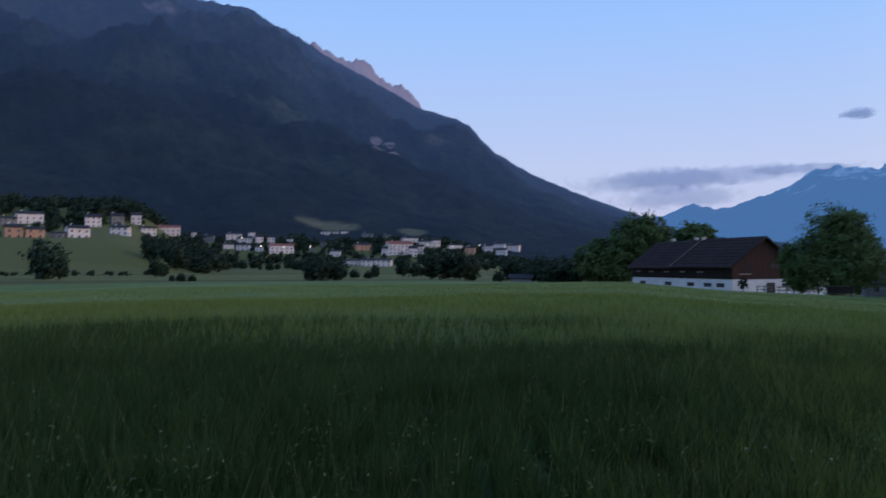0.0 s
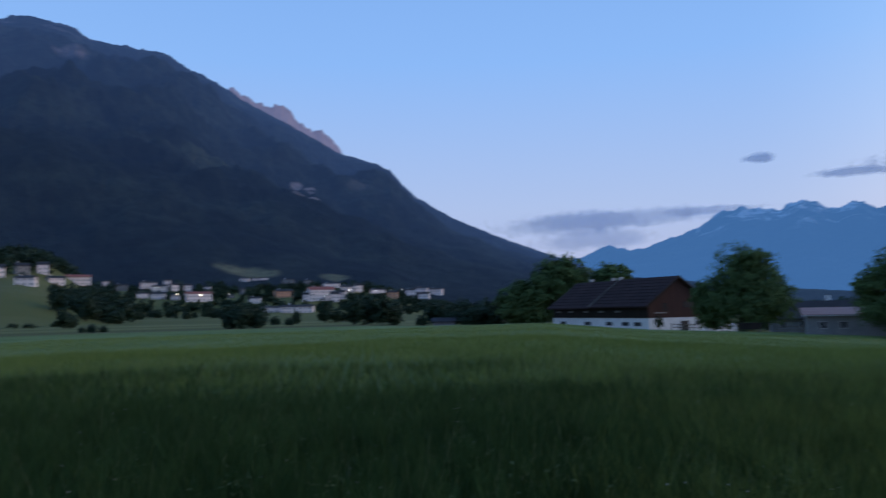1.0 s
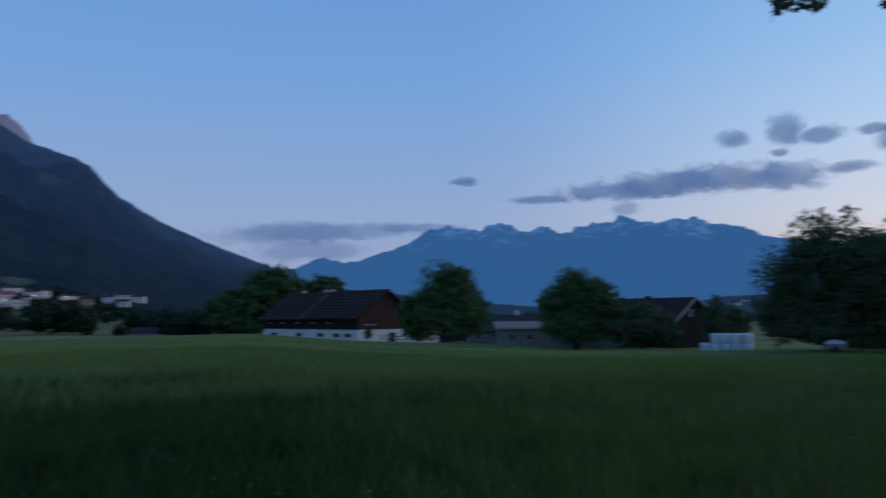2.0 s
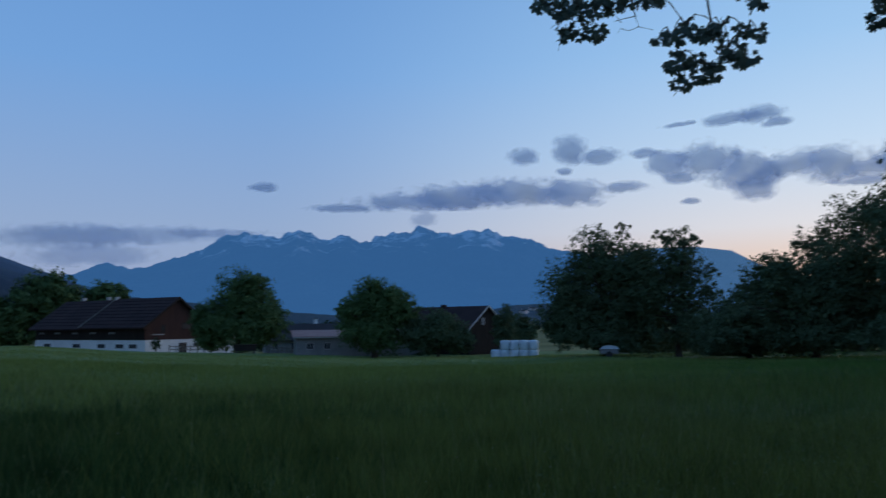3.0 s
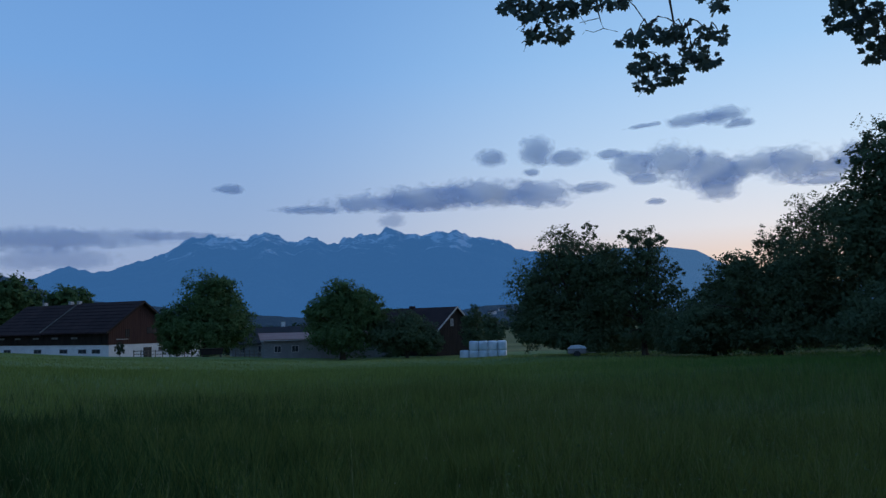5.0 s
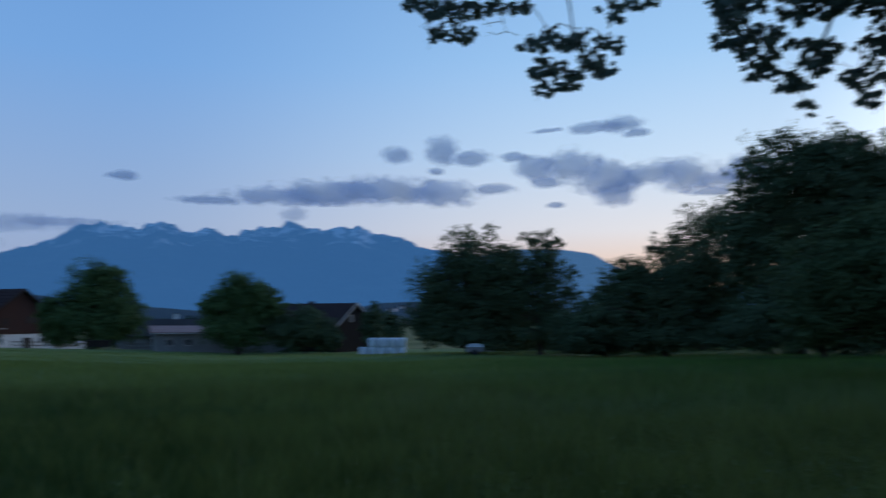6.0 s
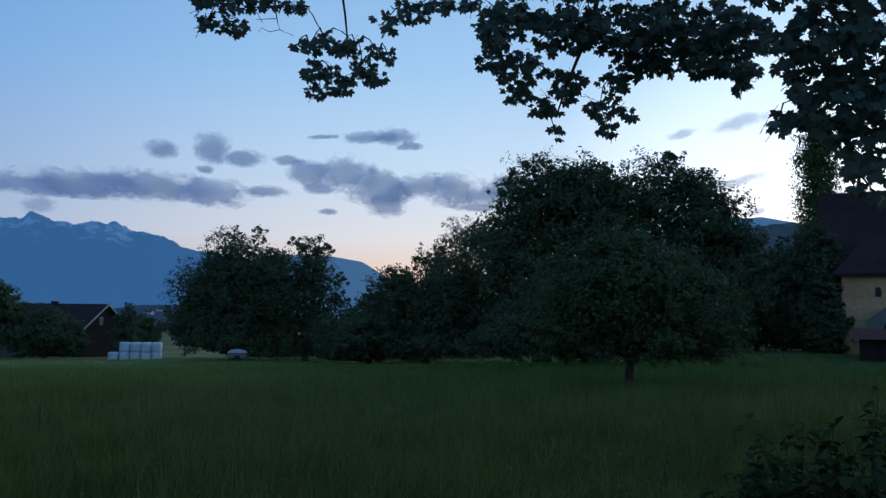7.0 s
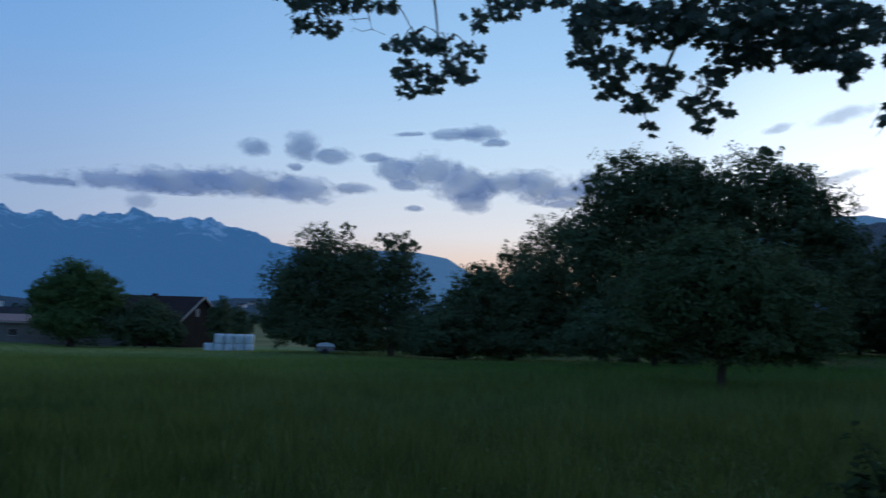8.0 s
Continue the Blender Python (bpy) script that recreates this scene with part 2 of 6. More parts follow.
def cloud_material(name, density):
    m, n, l, b = material(name)
    tc = n.new("ShaderNodeTexCoord")
    sep = n.new("ShaderNodeSeparateXYZ")
    oi = n.new("ShaderNodeObjectInfo")
    l.new(tc.outputs["Object"], sep.inputs[0])
    flat = n.new("ShaderNodeCombineXYZ")
    l.new(sep.outputs["X"], flat.inputs[0])
    l.new(sep.outputs["Z"], flat.inputs[2])
    rad = n.new("ShaderNodeVectorMath")
    rad.operation = "LENGTH"
    l.new(flat.outputs[0], rad.inputs[0])
    # wisps keep one size on large and small clouds
    geo = n.new("ShaderNodeNewGeometry")
    mp = n.new("ShaderNodeMapping")
    mp.inputs["Scale"].default_value = (0.0048, 0.0048, 0.0066)
    l.new(geo.outputs["Position"], mp.inputs[0])
    broad = noise_node(n, l, mp.outputs[0], 0.8, 4, 0.6, 0.8)
    ns = mix_node(n, l, 0.42, broad, noise_node(n, l, mp.outputs[0], 3.2, 5, 0.55, 0.3))
    e = n.new("ShaderNodeMath")
    e.operation = "MULTIPLY_ADD"
    l.new(ns, e.inputs[0])
    e.inputs[1].default_value = 3.6
    rr = n.new("ShaderNodeMath")
    rr.operation = "MULTIPLY_ADD"
    l.new(rad.outputs["Value"], rr.inputs[0])
    rr.inputs[1].default_value = -1.7
    rr.inputs[2].default_value = -0.28
    l.new(rr.outputs[0], e.inputs[2])
    alpha = mapr(n, l, e.outputs[0], -0.15, 0.85, 0.0, density)
    b.inputs["Base Color"].default_value = (0.50, 0.59, 0.74, 1)
    b.inputs["Roughness"].default_value = 1.0
    b.inputs["Specular IOR Level"].default_value = 0.0
    tr = n.new("ShaderNodeBsdfTransparent")
    mx = n.new("ShaderNodeMixShader")
    l.new(alpha, mx.inputs[0])
    l.new(tr.outputs[0], mx.inputs[1])
    l.new(b.outputs[0], mx.inputs[2])
    l.new(mx.outputs[0], n["Material Output"].inputs[0])
    return m


M_GROUND = ground_material()
M_BARK = surface("bark", (0.05, 0.038, 0.028), (0.10, 0.08, 0.06), 2.0, 14.0, 0.95, 0.8, 0.03, (1, 1, 0.25))
M_LEAF = foliage("orchard_leaves", (0.062, 0.086, 0.046), (0.112, 0.152, 0.076), 0.25, 0.06, 0.8)
M_LEAF_APPLE = foliage("apple_leaves", (0.046, 0.074, 0.032), (0.118, 0.160, 0.070), 0.2, 0.06, 0.8)
M_LEAF_LIGHT = foliage("lime_leaves", (0.058, 0.098, 0.036), (0.125, 0.185, 0.070), 0.22, 0.06, 0.8)
M_LEAF_FAR = foliage("far_leaves", (0.014, 0.030, 0.016), (0.036, 0.064, 0.030), 0.1)
M_MAPLE = foliage("maple_leaves", (0.052, 0.072, 0.056), (0.105, 0.138, 0.100), 0.25, 0.2, 0.6)
M_SHRUB = foliage("shrub_leaves", (0.028, 0.038, 0.015), (0.062, 0.078, 0.032), 0.1, 0.0, 1.0)
M_GRASS = foliage("grass_blades", (0.034, 0.052, 0.011), (0.200, 0.245, 0.062), 0.3, 0.08, 0.8)
M_HERB = foliage("meadow_herb_leaves", (0.040, 0.062, 0.022), (0.170, 0.210, 0.085), 0.2, 0.08, 0.8)
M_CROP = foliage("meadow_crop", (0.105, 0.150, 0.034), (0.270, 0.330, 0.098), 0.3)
M_DARKGRASS = foliage("dark_grass_blades", (0.017, 0.034, 0.010), (0.074, 0.128, 0.036), 0.25, 0.08, 0.8)
M_LAWN = foliage("orchard_grass", (0.062, 0.105, 0.024), (0.145, 0.235, 0.050), 0.15, 0.02, 0.95)
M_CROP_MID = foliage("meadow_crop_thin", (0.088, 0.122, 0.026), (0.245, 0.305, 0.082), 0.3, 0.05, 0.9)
M_HAY = foliage("grass_ears", (0.12, 0.14, 0.05), (0.27, 0.27, 0.12), 0.2)
M_BOARD = surface("dark_boards", (0.022, 0.016, 0.013), (0.042, 0.028, 0.022), 0.5, 6.0, 0.85, 0.4, 0.02, (4, 4, 0.4))
M_BOARD_RED = surface("red_brown_boards", (0.064, 0.029, 0.024), (0.098, 0.045, 0.034), 0.5, 6.0, 0.85, 0.4, 0.02, (4, 4, 0.4))
M_ROOF = surface("old_roof_tiles", (0.034, 0.018, 0.017), (0.058, 0.031, 0.028), 0.4, 5.0, 0.95, 0.5, 0.03)
M_ROOF_PINK = surface("pale_red_sheet_roof", (0.28, 0.15, 0.13), (0.36, 0.21, 0.18), 0.4, 5.0, 0.7, 0.3, 0.02)
M_ROOF_GREY = surface("grey_roof_tiles", (0.032, 0.028, 0.030), (0.056, 0.050, 0.052), 0.4, 5.0, 0.8, 0.5, 0.03)
M_ROOF_RED = surface("red_roof_tiles", (0.30, 0.09, 0.07), (0.42, 0.15, 0.11), 0.4, 5.0, 0.8, 0.3, 0.03)
# village plaster, with the pink of the twilight sky put into its colour
M_PALE = surface("pale_plaster_twilight_pink", (0.88, 0.71, 0.65), (0.96, 0.81, 0.75), 0.4, 4.0, 0.85, 0.2, 0.01)
M_ROOF_OLD_RED = surface("old_red_tiles", (0.13, 0.045, 0.036), (0.20, 0.075, 0.058), 0.4, 5.0, 0.9, 0.4, 0.03)
M_WHITE = surface("whitewashed_plaster", (0.72, 0.68, 0.66), (0.86, 0.82, 0.79), 0.4, 4.0, 0.85, 0.2, 0.01)
M_ORANGE = surface("orange_plaster", (0.60, 0.31, 0.19), (0.70, 0.38, 0.24), 0.4, 4.0, 0.85, 0.2, 0.01)
M_GREYWALL = surface("grey_plaster", (0.20, 0.19, 0.19), (0.28, 0.27, 0.26), 0.4, 4.0, 0.85, 0.2, 0.01)
M_STONE = surface("ochre_plaster_on_stone", (0.56, 0.33, 0.16), (0.74, 0.47, 0.25), 0.35, 2.5, 0.9, 0.5, 0.04)
M_WALLSTONE = surface("grey_garden_wall_stone", (0.14, 0.13, 0.12), (0.24, 0.22, 0.20), 0.6, 3.5, 0.9, 0.6, 0.04)
M_TRIM = surface("weathered_white_trim", (0.42, 0.38, 0.36), (0.55, 0.50, 0.47), 0.8, 8.0, 0.7, 0.2, 0.01)
M_WRAP = surface("white_silage_wrap", (0.60, 0.66, 0.72), (0.78, 0.82, 0.86), 1.2, 7.0, 0.35, 0.4, 0.03)
M_WOOD = surface("grey_fence_wood", (0.13, 0.11, 0.09), (0.22, 0.19, 0.16), 1.0, 10.0, 0.9, 0.4, 0.02, (1, 1, 0.3))
M_METAL = plain("dull_metal", (0.30, 0.31, 0.33), 0.45, 0, 0.9)
M_DARK = plain("dark_opening", (0.012, 0.012, 0.014), 0.6)
M_GLASS = plain("dusk_window_glass", (0.03, 0.035, 0.045), 0.08)
M_LAMP = plain("lit_lamp", (1.0, 0.80, 0.55), 0.5, 9.0)
M_FLOWER = plain("pale_flower", (0.32, 0.31, 0.24), 0.9)
M_CLOUD = cloud_material("cloud_vapour", 0.46)
M_CLOUD_THIN = cloud_material("thin_cloud_vapour", 0.26)


# ---- mesh helpers ----
def mesh_from(name, verts, faces, mat, smooth=False):
    me = bpy.data.meshes.new(name)
    me.from_pydata([tuple(v) for v in verts], [], faces)
    if smooth:
        me.polygons.foreach_set("use_smooth", [True] * len(me.polygons))
    me.materials.append(mat)
    me.update()
    return me


def mesh_arrays(name, verts, tris, mat):
    """A mesh of triangles from arrays."""
    me = bpy.data.meshes.new(name)
    nv, nf = len(verts), len(tris)
    me.vertices.add(nv)
    me.vertices.foreach_set("co", np.asarray(verts, dtype=np.float32).ravel())
    me.loops.add(nf * 3)
    me.loops.foreach_set("vertex_index", np.asarray(tris, dtype=np.int32).ravel())
    me.polygons.add(nf)
    me.polygons.foreach_set("loop_start", np.arange(0, nf * 3, 3, dtype=np.int32))
    me.polygons.foreach_set("loop_total", np.full(nf, 3, dtype=np.int32))
    me.materials.append(mat)
    me.update(calc_edges=True)
    return me


def part(name, bm, mat, parent, label=""):
    """One mesh object under a thing or under a part."""
    me = bpy.data.meshes.new(name)
    bm.to_mesh(me)
    bm.free()
    me.materials.append(mat)
    return part_of(name, me, parent, label)


def part_of(name, me, parent, label=""):
    ob = new(name, me)
    ob.parent = parent
    if label:
        ob["label"] = label
    return ob


def thing(name, m, label, category, group="", kind=""):
    ob = new(name)
    ob.matrix_world = m
    return tagged(ob, label, category, group, kind)


def box(bm, x0, x1, y0, y1, z0, z1, bevel=0.0):
    vs = [bm.verts.new((x, y, z)) for z in (z0, z1) for y in (y0, y1) for x in (x0, x1)]
    for f in ((0, 2, 3, 1), (4, 5, 7, 6), (0, 1, 5, 4), (2, 6, 7, 3), (0, 4, 6, 2), (1, 3, 7, 5)):
        bm.faces.new([vs[i] for i in f])
    if bevel:
        bmesh.ops.bevel(bm, geom=list(bm.edges), offset=bevel, segments=1, affect="EDGES")


def boxed(x0, x1, y0, y1, z0, z1, bevel=0.0):
    bm = bmesh.new()
    box(bm, x0, x1, y0, y1, z0, z1, bevel)
    return bm


def prism(points, depth0, depth1, axis="y"):
    """An outline (in x and z) pushed through from depth0 to depth1 along y (or x)."""
    bm = bmesh.new()
    ends = []
    for dpt in (depth0, depth1):
        ends.append([bm.verts.new((a, dpt, c) if axis == "y" else (dpt, a, c)) for a, c in points])
    bm.faces.new(ends[0])
    bm.faces.new(ends[1][::-1])
    k = len(points)
    for i in range(k):
        bm.faces.new((ends[0][i], ends[1][i], ends[1][(i + 1) % k], ends[0][(i + 1) % k]))
    bmesh.ops.recalc_face_normals(bm, faces=bm.faces)
    return bm


def tube(path, radii, sides=7):
    """Vertices and faces of a tapered tube along a path."""
    verts, faces = [], []
    for i, (p, r) in enumerate(zip(path, radii)):
        t = (path[min(i + 1, len(path) - 1)] - path[max(i - 1, 0)]).normalized()
        u = t.orthogonal().normalized()
        w = t.cross(u)
        for k in range(sides):
            a = 2 * math.pi * k / sides
            verts.append(p + (u * math.cos(a) + w * math.sin(a)) * r)
    for i in range(len(path) - 1):
        for k in range(sides):
            a, b = i * sides + k, i * sides + (k + 1) % sides
            faces.append((a, b, b + sides, a + sides))
    faces.append(tuple(range((len(path) - 1) * sides, len(path) * sides)))
    return verts, faces


# ---- the lie of the land ----
AZ_K = np.array([-180, -140, -100, -90, -80, -70, -60, -52, -45, -35, -27, -20, -13, -5, 8, 20, 30, 60, 180.0])
Z_K = np.array([0.0, 0.5, -0.2, 0.25, -0.9, -1.9, -2.6, -2.7, -3.0, -3.0, -2.4, -1.85, -0.6, -0.83, -1.05, -1.2, -1.7, -1.0, 0.0])


def smooth(a, b, x):
    t = np.clip((x - a) / (b - a), 0, 1)
    return t * t * (3 - 2 * t)


def height(x, y):
    """Ground height: the meadow sinks gently to a crest, then to the valley floor; the village stands on the fan at the mountain's foot."""
    x, y = np.asarray(x, float), np.asarray(y, float)
    d = np.hypot(x, y) + 1e-6
    az = np.degrees(np.arctan2(-x, y))
    edge = np.interp(az, AZ_K, Z_K)
    meadow = edge * np.minimum(d / 110, 1.0) ** 1.2
    meadow = meadow + 0.06 * np.sin(x * 0.31 + 0.7) * np.sin(y * 0.27) * smooth(6, 20, d) + 0.16 * np.sin(x * 0.11) * np.cos(y * 0.09 + 1) * smooth(10, 30, d) * (1 - smooth(70, 105, d))
    low = smooth(108, 235, d) * (1 - smooth(-78, -90, az) * 0.9)
    floor = np.interp(az, [-18, -10, 0], [-6.5, -4.2, -2.2])
    z = meadow * (1 - low) + floor * low
    fan = smooth(-9, 2, az) * (1 - smooth(60, 100, az))
    z = z + fan * np.interp(d, [400, 560, 600, 640, 700, 760, 1000, 5000], [0, 2.0, 5.0, 14.0, 19.0, 26.0, 26.0, 0])
    mound = smooth(17.0, 22.5, az) * (1 - smooth(55, 80, az)) * smooth(335, 430, d) * (1 - smooth(640, 760, d) * 0.5)
    return z + 16.5 * mound + smooth(17.5, 21.5, az) * np.clip(d - 440, 0, 300) * 0.07


def on_ground(az, d, sink=0.0):
    p = at(az, d)
    return Vector((p.x, p.y, float(height(p.x, p.y)) - sink))


def build_ground():
    radii = np.concatenate([np.linspace(0, 30, 31)[1:], 30 * (165.0 ** np.linspace(0, 1, 110))[1:]])
    azs = np.radians(np.linspace(-180, 180, 289)[:-1])
    xs = np.concatenate([[0], (-np.sin(azs)[None] * radii[:, None]).ravel()])
    ys = np.concatenate([[0], (np.cos(azs)[None] * radii[:, None]).ravel()])
    zs = height(xs, ys)
    k = len(azs)
    faces = [(0, 1 + i, 1 + (i + 1) % k) for i in range(k)]
    for r in range(len(radii) - 1):
        a = 1 + r * k
        faces += [(a + i, a + k + i, a + k + (i + 1) % k, a + (i + 1) % k) for i in range(k)]
    ob = new("ground", mesh_from("ground", np.stack([xs, ys, zs], 1), faces, M_GROUND, True))
    return tagged(ob, "green meadow sinking to the fields of a wide valley", "meadow", kind="structure")


build_ground()


def ridge_z(P, az, s):
    """Height of a range at a bearing; s: 0 at its foot, 1 at its crest."""
    el = float(np.interp(az, P["az"], P["el"]))
    p = direction(az)
    near, far, foot = P["near"], P["far"], P["foot"]
    dd = near + (far - near) * min(s, 1.25)
    crest = EYE + math.tan(radians(el)) * far
    v = Vector((p.x * dd, p.y * dd, 0))
    if s > 1:
        return v.x, v.y, crest - (crest - foot) * (s - 1) * 1.6
    rib = noise.fractal(v / (far * 0.11), 0.8, 2.1, 7)
    h = foot + (crest - foot) * s ** P["power"]
    h += (crest - foot) * P["rough"] * rib * math.sin(math.pi * min(s, 1.0)) * 2.2
    h += (crest - foot) * P["jag"] * noise.fractal(v / (far * 0.012), 0.9, 2.1, 4) * s ** 8
    return v.x, v.y, h


def profile(knots, near, far, foot=-8.0, rough=0.05, power=1.15, jag=0.0):
    knots = sorted(knots)
    return {"az": [k[0] for k in knots], "el": [k[1] for k in knots], "near": near, "far": far, "foot": foot, "rough": rough, "power": power, "jag": jag}


def ridge(name, P, mat, label, steps=(360, 60)):
    """A range of hills as one sheet: from its foot up to a crest that follows the knots (bearing, elevation), then down behind."""
    az = np.linspace(P["az"][0], P["az"][-1], steps[0])
    rows, k = steps[1], steps[0]
    verts = [ridge_z(P, float(a), j / (rows - 1)) for j in range(rows + 6) for a in az]
    faces = [(j * k + i, j * k + i + 1, (j + 1) * k + i + 1, (j + 1) * k + i) for j in range(rows + 5) for i in range(k - 1)]
    ob = new(name, mesh_from(name, verts, faces, mat, True))
    return tagged(ob, label, "mountain", kind="structure")


def on_slope(P, az, el):
    """The place on a range that is seen at that bearing and elevation from the meadow."""
    for i in range(400):
        x, y, z = ridge_z(P, az, i / 400)
        if z - EYE > math.tan(radians(el)) * math.hypot(x, y):
            break
    return (x, y, z)


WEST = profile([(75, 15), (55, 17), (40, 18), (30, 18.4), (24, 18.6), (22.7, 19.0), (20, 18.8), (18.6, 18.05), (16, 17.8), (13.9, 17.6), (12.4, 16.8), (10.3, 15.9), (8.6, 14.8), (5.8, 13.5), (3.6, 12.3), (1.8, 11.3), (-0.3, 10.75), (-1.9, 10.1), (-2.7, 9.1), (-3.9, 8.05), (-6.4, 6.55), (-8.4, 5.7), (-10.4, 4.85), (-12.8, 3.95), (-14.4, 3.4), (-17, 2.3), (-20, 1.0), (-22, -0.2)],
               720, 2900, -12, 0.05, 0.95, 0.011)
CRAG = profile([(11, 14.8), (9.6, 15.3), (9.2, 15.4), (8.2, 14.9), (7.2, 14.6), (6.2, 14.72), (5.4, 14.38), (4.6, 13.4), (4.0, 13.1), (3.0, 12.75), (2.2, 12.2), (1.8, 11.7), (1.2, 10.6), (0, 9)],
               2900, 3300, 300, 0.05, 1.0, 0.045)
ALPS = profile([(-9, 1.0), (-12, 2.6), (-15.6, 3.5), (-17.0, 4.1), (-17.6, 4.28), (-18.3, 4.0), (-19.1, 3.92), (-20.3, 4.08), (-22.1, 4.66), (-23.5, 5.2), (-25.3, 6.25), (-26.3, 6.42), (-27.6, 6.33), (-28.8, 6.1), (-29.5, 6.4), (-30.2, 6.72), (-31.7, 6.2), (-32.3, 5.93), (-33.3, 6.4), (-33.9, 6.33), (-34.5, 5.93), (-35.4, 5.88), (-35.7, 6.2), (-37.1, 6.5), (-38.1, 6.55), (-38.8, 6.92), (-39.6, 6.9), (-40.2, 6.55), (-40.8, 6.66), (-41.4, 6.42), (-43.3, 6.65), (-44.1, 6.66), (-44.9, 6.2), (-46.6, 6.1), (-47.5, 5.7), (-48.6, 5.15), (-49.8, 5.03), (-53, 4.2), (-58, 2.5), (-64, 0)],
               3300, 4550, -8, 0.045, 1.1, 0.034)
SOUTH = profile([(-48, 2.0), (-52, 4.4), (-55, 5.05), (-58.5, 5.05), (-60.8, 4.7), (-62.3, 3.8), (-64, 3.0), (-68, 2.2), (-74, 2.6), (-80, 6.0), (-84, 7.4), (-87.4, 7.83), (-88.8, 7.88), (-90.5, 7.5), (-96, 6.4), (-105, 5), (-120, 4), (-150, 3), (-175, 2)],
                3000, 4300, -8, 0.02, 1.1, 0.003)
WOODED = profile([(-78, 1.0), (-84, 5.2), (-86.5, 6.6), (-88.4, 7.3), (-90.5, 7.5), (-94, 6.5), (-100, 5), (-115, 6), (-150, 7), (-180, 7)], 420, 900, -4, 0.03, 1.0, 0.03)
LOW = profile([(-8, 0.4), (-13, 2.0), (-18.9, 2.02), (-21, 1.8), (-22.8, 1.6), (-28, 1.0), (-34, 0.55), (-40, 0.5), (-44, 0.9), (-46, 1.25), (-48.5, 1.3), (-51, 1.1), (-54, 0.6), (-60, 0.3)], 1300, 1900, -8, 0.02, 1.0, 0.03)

SCAR, HAYMEADOW = (0.40, 0.31, 0.28), (0.27, 0.26, 0.13)
SCARS = [(on_slope(WEST, az, el), 13, SCAR) for az, el in ((4.85, 9.05), (4.74, 8.8), (4.58, 8.5), (3.95, 8.7), (3.8, 8.42), (3.58, 8.12))]
# blue air is put into these slopes as glow, most on the far ranges
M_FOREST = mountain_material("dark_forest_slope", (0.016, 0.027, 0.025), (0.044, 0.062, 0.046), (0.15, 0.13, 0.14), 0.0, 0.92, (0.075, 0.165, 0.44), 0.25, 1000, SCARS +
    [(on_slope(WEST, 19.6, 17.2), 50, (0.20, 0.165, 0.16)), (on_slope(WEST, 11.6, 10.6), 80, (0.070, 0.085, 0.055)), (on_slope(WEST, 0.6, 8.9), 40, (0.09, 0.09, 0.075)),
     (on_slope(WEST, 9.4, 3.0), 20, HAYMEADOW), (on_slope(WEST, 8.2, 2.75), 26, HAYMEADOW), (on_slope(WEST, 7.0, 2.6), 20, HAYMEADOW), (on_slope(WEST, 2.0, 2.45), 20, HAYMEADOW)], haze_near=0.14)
# the crag's pink is afterglow put into its rock colour
M_CRAG = mountain_material("afterglow_pink_crag", (0.10, 0.09, 0.10), (0.16, 0.14, 0.14), (0.33, 0.26, 0.28), 0.0, 0.3, (0.20, 0.24, 0.46), 0.38, 900)
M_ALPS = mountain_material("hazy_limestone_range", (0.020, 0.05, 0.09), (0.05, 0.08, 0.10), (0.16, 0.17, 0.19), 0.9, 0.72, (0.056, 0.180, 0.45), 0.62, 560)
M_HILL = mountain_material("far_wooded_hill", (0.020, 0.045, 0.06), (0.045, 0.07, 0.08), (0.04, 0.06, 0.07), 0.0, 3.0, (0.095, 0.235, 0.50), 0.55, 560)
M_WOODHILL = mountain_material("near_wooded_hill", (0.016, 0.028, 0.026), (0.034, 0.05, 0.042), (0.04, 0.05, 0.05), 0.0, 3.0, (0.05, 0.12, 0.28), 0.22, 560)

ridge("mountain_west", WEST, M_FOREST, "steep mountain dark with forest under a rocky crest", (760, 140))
ridge("mountain_crag", CRAG, M_CRAG, "bare rock crags tinted pink for the afterglow behind the forest slope", (260, 30))
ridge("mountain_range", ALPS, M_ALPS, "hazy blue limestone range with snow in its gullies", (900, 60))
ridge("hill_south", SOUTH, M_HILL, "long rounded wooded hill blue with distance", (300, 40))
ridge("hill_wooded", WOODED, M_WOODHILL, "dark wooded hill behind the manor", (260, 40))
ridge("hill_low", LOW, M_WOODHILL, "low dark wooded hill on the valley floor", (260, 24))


# ---- clouds ----
def cloud(az, el, ha, he, seed, dist=4750.0, mat=M_CLOUD, tilt=0.0):
    rng = random.Random(seed)
    bm = bmesh.new()
    bmesh.ops.create_icosphere(bm, subdivisions=4, radius=1.0)
    off = Vector((rng.uniform(0, 90), rng.uniform(0, 90), rng.uniform(0, 90)))
    for v in bm.verts:
        k = noise.fractal(Vector((v.co.x * 2.2, v.co.y, v.co.z * 1.2)) + off, 1.0, 2.0, 4)
        v.co *= 1.22 + 0.16 * k
        if v.co.z < 0:
            v.co.z *= 0.75
    p = direction(az, el) * dist + Vector((0, 0, EYE))
    w, h = dist * radians(ha) * 1.22, dist * radians(he) * 1.45
    me = bpy.data.meshes.new("cloud")
    bm.to_mesh(me)
    bm.free()
    me.polygons.foreach_set("use_smooth", [True] * len(me.polygons))
    me.materials.append(mat)
    ob = new("cloud", me)
    ob.matrix_world = Matrix.Translation(p) @ pose(0, 0, 0, 0, 0, az) @ pose(0, 0, 0, 0, tilt) @ Matrix.Diagonal((w, min(w, h) * 0.5, h, 1))
    ob.visible_shadow = False
    return tagged(ob, "soft grey-violet evening cloud over the mountains", "cloud", "evening clouds", "structure")


